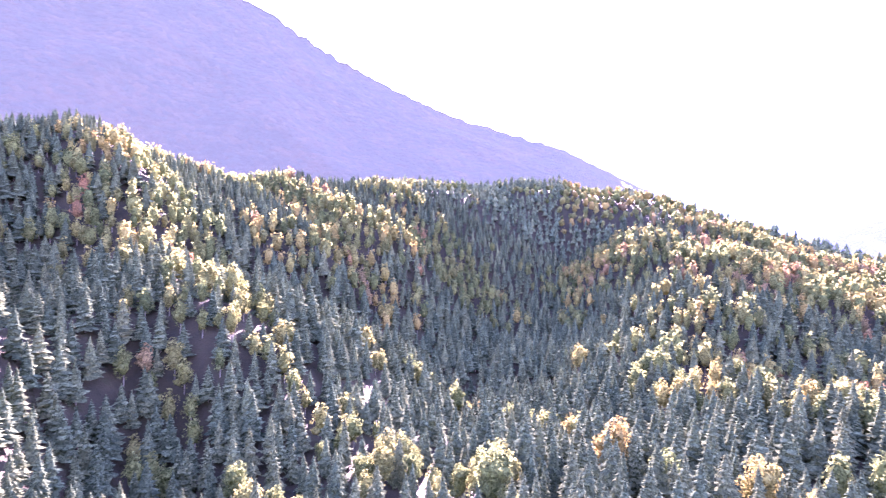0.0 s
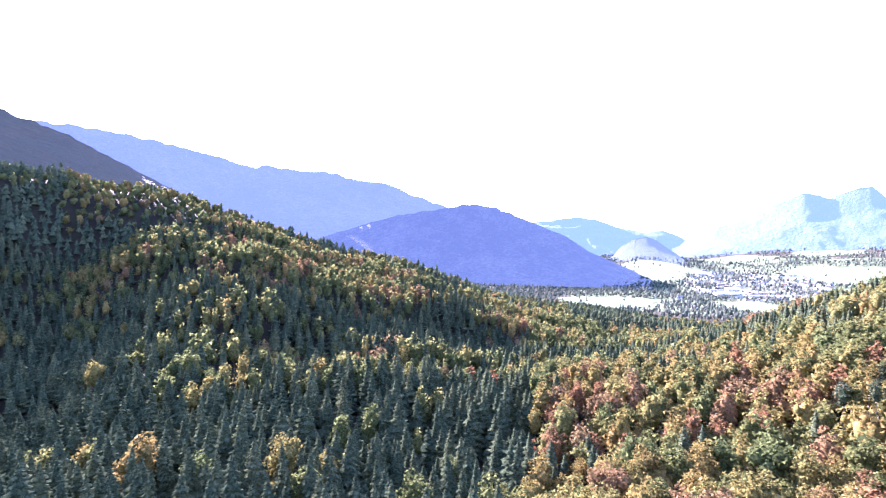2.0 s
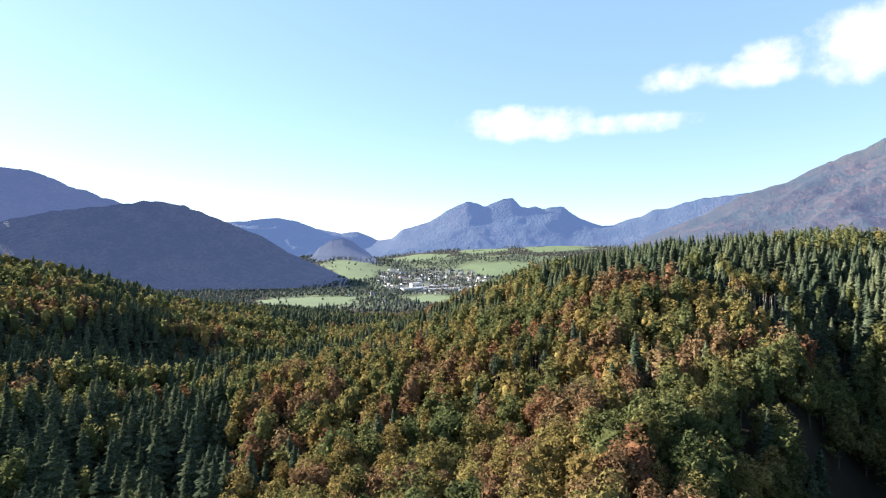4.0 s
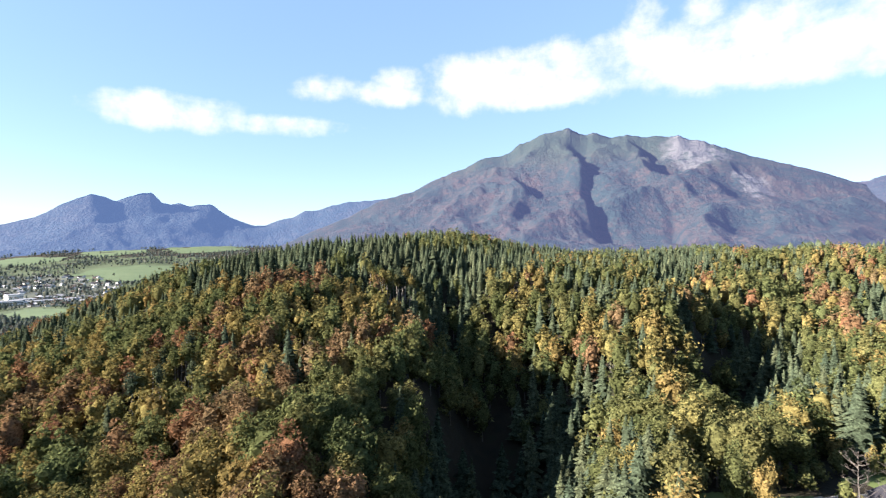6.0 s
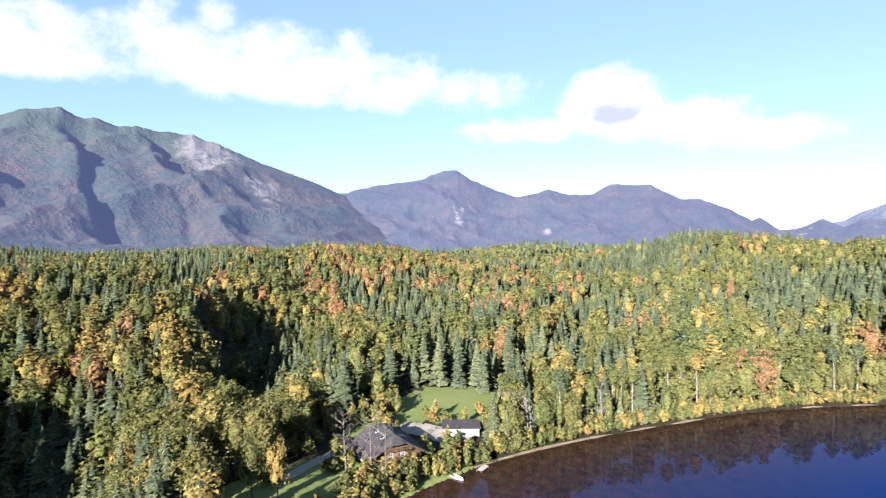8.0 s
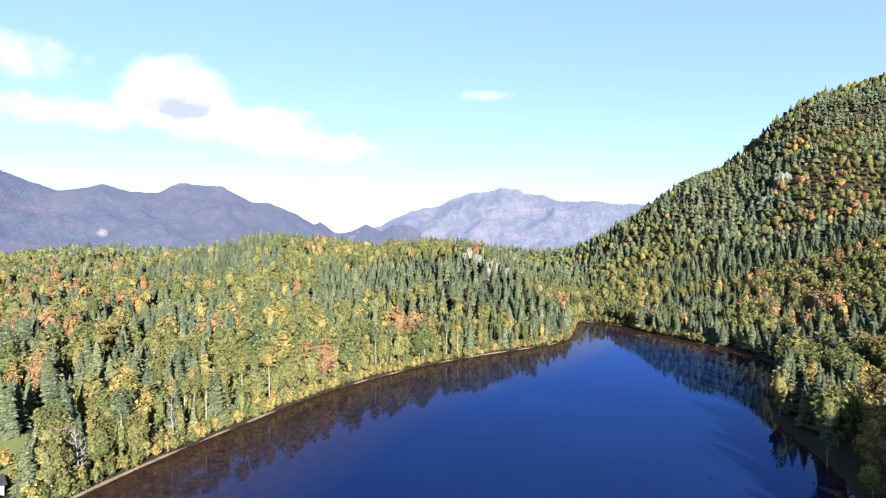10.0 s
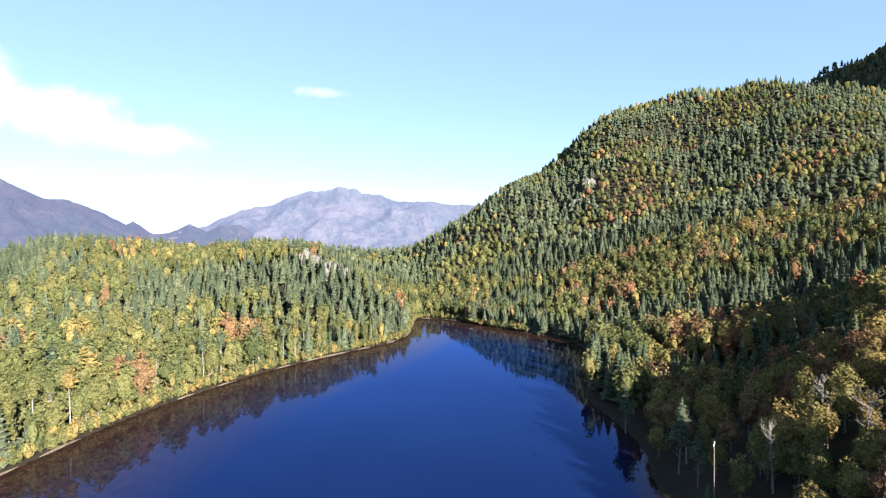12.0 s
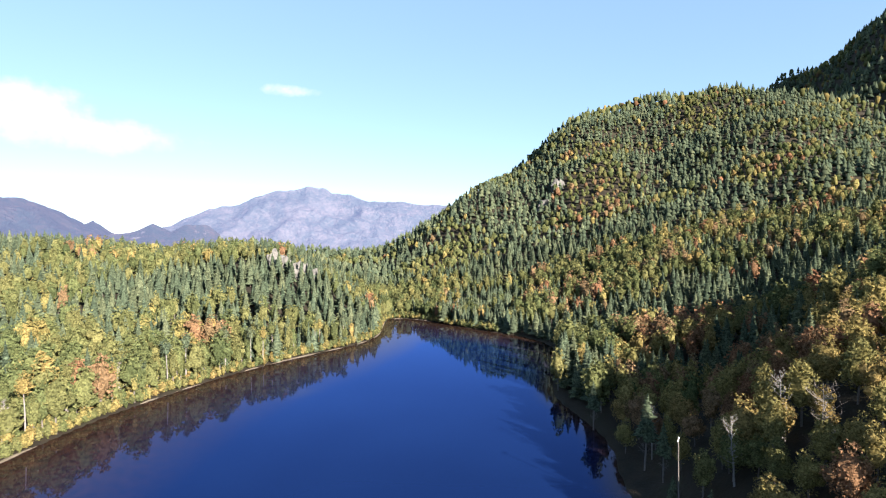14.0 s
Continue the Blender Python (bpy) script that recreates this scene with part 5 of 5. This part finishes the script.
M_SCREE = two_tone("bare_scree", (0.126, 0.103, 0.079), (0.213, 0.182, 0.15), 0.03, 0.4, 1.0, 0.8, 1.0)
sheet("scree_slope", [(222.0, 838), (222.0, 905), (223.2, 940), (224.6, 930), (224.9, 880), (223.8, 835)], M_SCREE, 2.5, "bare brown scree on the wooded hillside", "scree", cell=5.0, soft=12.0, wave=22.0)
sheet("felled_strip", [(231.5, 640), (233.5, 668), (236.5, 690), (236.6, 702), (233.2, 684), (231.2, 655)], M_SCREE, 1.5, "narrow bare strip across the wooded hillside", "clearing", cell=5.0, soft=6.0, wave=22.0)


def build_shrubs():
    """Low bushes along the shore and round the house."""
    rng = np.random.default_rng(77)
    g = np.arange(-430, 430, 1.8)
    x, y = (q.ravel() + rng.uniform(-0.8, 0.8, q.size) for q in np.meshgrid(g, g))
    r, az = np.hypot(x, y), np.degrees(np.arctan2(x, y)) % 360
    ok = (r > 108) & (r < 440) & (az > 138) & (az < 226)
    x, y = x[ok], y[ok]
    ok = loop_distance(x, y, SHORE) > 0.15
    for a, rr, rad in ((150.8, 149, 11), (151.2, 142, 9), (146, 150, 6), (143, 141, 6), (149, 159, 6), (154, 165, 6), (157, 161, 6), (159.3, 160, 7), (158, 182, 12), (143, 128, 8), (140, 120, 9), (134, 122, 10), (155, 178, 8)):
        q = heading(a, rr)
        ok &= np.hypot(x - q.x, y - q.y) > rad
    x, y = x[ok], y[ok]
    d = loop_distance(x, y, SHORE)
    az = np.degrees(np.arctan2(x, y)) % 360
    r = np.hypot(x, y)
    keep = (d < 9) & (rng.random(len(x)) < np.where(d < 3.2, 0.85, 0.34))
    keep |= (az < 166) & (r < 178) & (rng.random(len(x)) < 0.15)
    keep |= (az > 145) & (az < 157) & (r > 160) & (r < 190) & (rng.random(len(x)) < 0.22)
    keep |= (az > 147.5) & (az < 160) & (r < 137) & (rng.random(len(x)) < 0.3)
    x, y = x[keep], y[keep]
    z = land(x, y)
    protos = [broad_crown(17, 4.8, 90, 1.3, 3, rng, 0.8, 1)[0] for _ in range(5)]
    for mat, nm, lb, k in ((M_GREEN, "green_shrubs", "low green bushes along the shore", 0), (M_YELLOW, "tan_shrubs", "dry tan and yellow shrubs along the shore", 1)):
        sel = (np.arange(len(x)) % 3 == 2) == bool(k)
        V, F, T, n = [], [], [], 0
        for i in np.flatnonzero(sel):
            v, f = protos[i % len(protos)]
            big = 1.7 if math.hypot(x[i] - 70, y[i] + 125) < 45 else 1.45
            s, h = rng.uniform(0.15, 0.30) * big, rng.uniform(0.13, 0.26) * big
            V.append(v * [s, s, h] + [x[i], y[i], z[i] - 0.5])
            F.append(f + n)
            T.append(np.full(len(v), rng.random()))
            n += len(v)
        tagged(array_mesh(nm, np.concatenate(V), np.concatenate(F), mat, np.concatenate(T)), lb, "bushes", kind="stuff")


build_shrubs()


def build_shore_trees():
    """A close row of slender trees with pale stems along the water."""
    rng = np.random.default_rng(19)
    x, y = scatter(4.6, 150, 440, rng, (158, 224))
    d = loop_distance(x, y, SHORE)
    ok = (d > 2.2) & (d < 13) & (rng.random(len(x)) < 0.8)
    x, y = x[ok], y[ok]
    near = np.hypot(x, y) < 320
    for layer, m in (("mid", near), ("back", ~near)):
        plant_many(layer, x[m], y[m], wood_kind(x[m], y[m], rng), rng, 0.80, 0.62)


build_shore_trees()


def build_pines():
    """Lean trees that stand alone above the dark bank."""
    rng = np.random.default_rng(41)
    first = None
    for a, r, s in ((240.7, 146, 1.0), (242.4, 138, 0.72), (243.2, 124, 0.45), (243.0, 108, 0.6), (246.4, 112, 0.62), (235.8, 176, 0.8)):
        p = ground_at(a, r)
        m = pose(p.x, p.y, p.z, rng.normal(0, 2), rng.normal(0, 2), rng.uniform(0, 360))
        if first is None:
            trunk = tube([(0, 0, -1), (0.2, 0.1, 8), (0, 0, 19)], [0.30, 0.22, 0.05], 6)
            low = bare_tree(12, 2.4, rng, 3)[1]
            first = make_tree("pine_tree", "lean dark pine with a bare lower stem on the bank", join(trunk, low), spruce_crown(20, 3.4, 95, 3, rng, 0.48), M_SPRUCE)
            first.matrix_basis = m
            first["group"] = "pines on the bank"
            ob = first
        else:
            ob = copy_thing(first, m)
        ob.scale = (s, s, s)


build_pines()

# ---- the valley ----
VILLAGE = [(66.8, 1900), (66.5, 2500), (70, 3000), (77, 2700), (79.5, 2150), (76.5, 1620), (72, 1560), (69, 1640)]
FIELDS = [[(53, 1180), (54, 1420), (58, 1530), (65, 1510), (66.5, 1420), (66, 1240), (60, 1150)],
          [(61.8, 2150), (61.5, 3000), (64.5, 3300), (67, 2900), (67.8, 2400), (66, 2080)],
          [(70.5, 1300), (70.5, 1480), (74, 1540), (76, 1480), (75, 1280)],
          [(75, 2500), (75.5, 3000), (80, 3150), (85, 2950), (84, 2450), (79, 2350)],
          [(67, 3500), (68, 3850), (73, 3950), (75, 3600), (71, 3400)],
          [(75, 3650), (76, 4150), (80, 4250), (81.5, 3900), (79, 3600)],
          [(82, 3700), (82.5, 4300), (87, 4300), (90, 4150), (89, 3850), (85, 3650)],
          [(88, 2300), (88, 2900), (94, 3000), (96, 2400)]]


M_VILLAGE = two_tone("gardens_and_lanes", (0.0553, 0.0711, 0.0395), (0.158, 0.158, 0.134), 0.02, 0.2, 1.0)


def in_loops(x, y, loops, grow=0.0):
    inside = np.zeros(len(x), bool)
    for loop in loops:
        inside |= loop_distance(x, y, smooth_loop([tuple(heading(a, r))[:2] for a, r in loop])) < grow + (70.0 * wobble(x, y, 75.0, 3.0) if grow else 0.0)
    return inside


def build_valley_woods():
    rng = np.random.default_rng(51)
    for gap, r0, r1 in ((14, 1050, 1800), (19, 1800, 2800), (26, 2800, 4400)):
        x, y = scatter(gap, r0, r1, rng, (44, 112))
        az = np.degrees(np.arctan2(x, y))
        z = land(x, y)
        keep = ~in_loops(x, y, FIELDS, 8.0 + 0.0 * r0)
        town = in_loops(x, y, [VILLAGE])
        keep &= ~town | (rng.random(len(x)) < 0.62)
        keep &= (wobble(x, y, 85, 3.0) > -0.22) | (r0 < 1500)
        keep |= rng.random(len(x)) < 0.015
        keep &= (z < 70) & ~((az < 59) & (np.hypot(x, y) > 1780))
        x, y = x[keep], y[keep]
        kind = np.where(rng.random(len(x)) < 0.40, 0, rng.choice([1, 1, 1, 1, 1, 2, 3], len(x)))
        plant_many("rim", x, y, kind, rng, 0.85 * (1 + 0.25 * (r0 > 1500) + 0.3 * (r0 > 2500)))


for n_field, loop in enumerate(FIELDS):
    sheet("field_%d" % (n_field + 1), loop, M_FIELD, 1.2, "green pasture on the valley floor", "field", cell=12.0, soft=70.0, wave=75.0)
M_LEA = two_tone("rough_meadow", (0.0592, 0.0829, 0.0395), (0.111, 0.134, 0.0672), 0.008, 0.1, 1.0)
sheet("valley_floor", [(60, 1150), (54, 1450), (59, 2600), (63, 3500), (75, 3700), (88, 3500), (93, 2500), (84, 1600), (73, 1200)], M_LEA, 0.45, "rough green meadow across the valley floor", "meadow", cell=16.0)
sheet("village_ground", VILLAGE, M_VILLAGE, 0.7, "gardens and lanes between the village houses", "gardens", cell=14.0)
for k, (nm, lb) in enumerate((("spruce_woods", "dark green spruce forest covering the hills"), ("green_woods", "green broadleaf woods just turning in autumn"),
                              ("yellow_woods", "yellow autumn broadleaf woods on the slopes"), ("rust_woods", "rust and orange autumn beech woods on the slopes"))):
    co, tr, ti, _ = FOREST[k]
    tagged(array_mesh(nm, np.concatenate(co), np.concatenate(tr), LEAF[k], np.concatenate(ti)), lb, "forest", kind="stuff")

# Valley haze put into the leaf colour: paler and greyer than nearer woods.
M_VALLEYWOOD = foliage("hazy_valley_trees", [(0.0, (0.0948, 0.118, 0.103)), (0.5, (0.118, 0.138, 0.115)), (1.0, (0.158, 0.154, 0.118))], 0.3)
FOREST[:] = [[[], [], [], 0] for _ in range(4)]
build_valley_woods()
V, F, T, n_far = [], [], [], 0
for co, tr, ti, many in FOREST:
    V += co
    F += [f + n_far for f in tr]
    T += ti
    n_far += many
tagged(array_mesh("valley_woods", np.concatenate(V), np.concatenate(F), M_VALLEYWOOD, np.concatenate(T)), "groves and hedges hazed grey-green on the valley floor", "forest", kind="stuff")



def build_stems():
    p = np.concatenate(STEMS)
    v, f = tube([(0, 0, -1), (0.15, 0.1, 5), (0, 0, 9.5)], [0.30, 0.24, 0.14], 3)
    co = (p[:, None] + v[None]).reshape(-1, 3)
    tr = (f[None] + (np.arange(len(p)) * len(v))[:, None, None]).reshape(-1, 3)
    tagged(array_mesh("tree_trunks", co, tr, M_BARK), "grey tree trunks standing in the woods", "tree trunks", kind="stuff")


build_stems()


M_TILE = two_tone("brown_roof_tiles", (0.10, 0.06, 0.05), (0.20, 0.12, 0.09), 0.1, 2.0, 0.8)
M_GREYROOF = two_tone("grey_roof_sheet", (0.20, 0.20, 0.21), (0.34, 0.34, 0.35), 0.05, 1.0, 0.6)


def make_house(name, label, w, l, eave, ridge, roof_mat):
    q = tagged(new(name), label, "house", group="houses of the valley village")
    gable_body(w / 2, l, -1.5, eave, ridge, M_PLASTER, q)
    gable_roof("roof", w / 2, l, eave, ridge, 0.9, roof_mat, q)
    return q


def build_village():
    rng = np.random.default_rng(88)
    models = [make_house("village_house", "white village house with a brown tiled roof", 9, 12, 5.2, 8.6, M_TILE),
              make_house("village_house", "white village house with a grey roof", 10, 14, 5.6, 9.2, M_GREYROOF),
              make_house("village_house", "long white farmhouse with a dark roof", 11, 20, 5.8, 9.8, M_SLATE)]
    spots = [(67.7, 1290, 2), (64.2, 1545, 0), (66.4, 1550, 1), (75.8, 2560, 2), (76.5, 2620, 0), (83, 2480, 1), (81.5, 2500, 0), (62.2, 3150, 2), (88.5, 3300, 1), (86.5, 3350, 0)]
    while len(spots) < 210:
        a, r = rng.uniform(66, 80), rng.uniform(1560, 3000)
        p = heading(a, r)
        if in_loops(np.array([p.x]), np.array([p.y]), [VILLAGE])[0]:
            spots.append((a, r, int(rng.choice([0, 0, 1, 1, 2]))))
    first = set()
    for a, r, k in spots:
        p = ground_at(a, r)
        m = pose(p.x, p.y, p.z, 0, 0, rng.choice([20, 110]) + rng.normal(0, 18))
        if k not in first:
            models[k].matrix_basis = m
            first.add(k)
        else:
            copy_thing(models[k], m)
    for a, r, w, l, h, turn in ((70.4, 1690, 60, 34, 11, 15), (71.6, 1760, 44, 30, 9, 15), (72.6, 1700, 74, 26, 8, 18), (74.2, 1740, 90, 30, 7, 18), (70.9, 1850, 34, 34, 16, 15), (73.4, 1850, 60, 28, 8, 15)):
        p = ground_at(a, r)
        q = tagged(new("factory_hall"), "large flat-roofed white factory hall in the village", "factory", group="factory halls in the valley")
        q.matrix_basis = pose(p.x, p.y, p.z, 0, 0, turn - a)
        box_part("wall", (w, l, h + 1), (0, 0, h / 2 - 0.5), M_PLASTER, q, bevel=0.1)
        box_part("roof", (w + 1, l + 1, 0.8), (0, 0, h + 0.35), M_GREYROOF, q, bevel=0.1)
        for k in range(3):
            box_part("window_band", (w / 3 - 3, 0.3, 1.6), (-w / 3 + k * w / 3, -l / 2 - 0.1, h * 0.62), M_GLASS, q, bevel=0)


build_village()
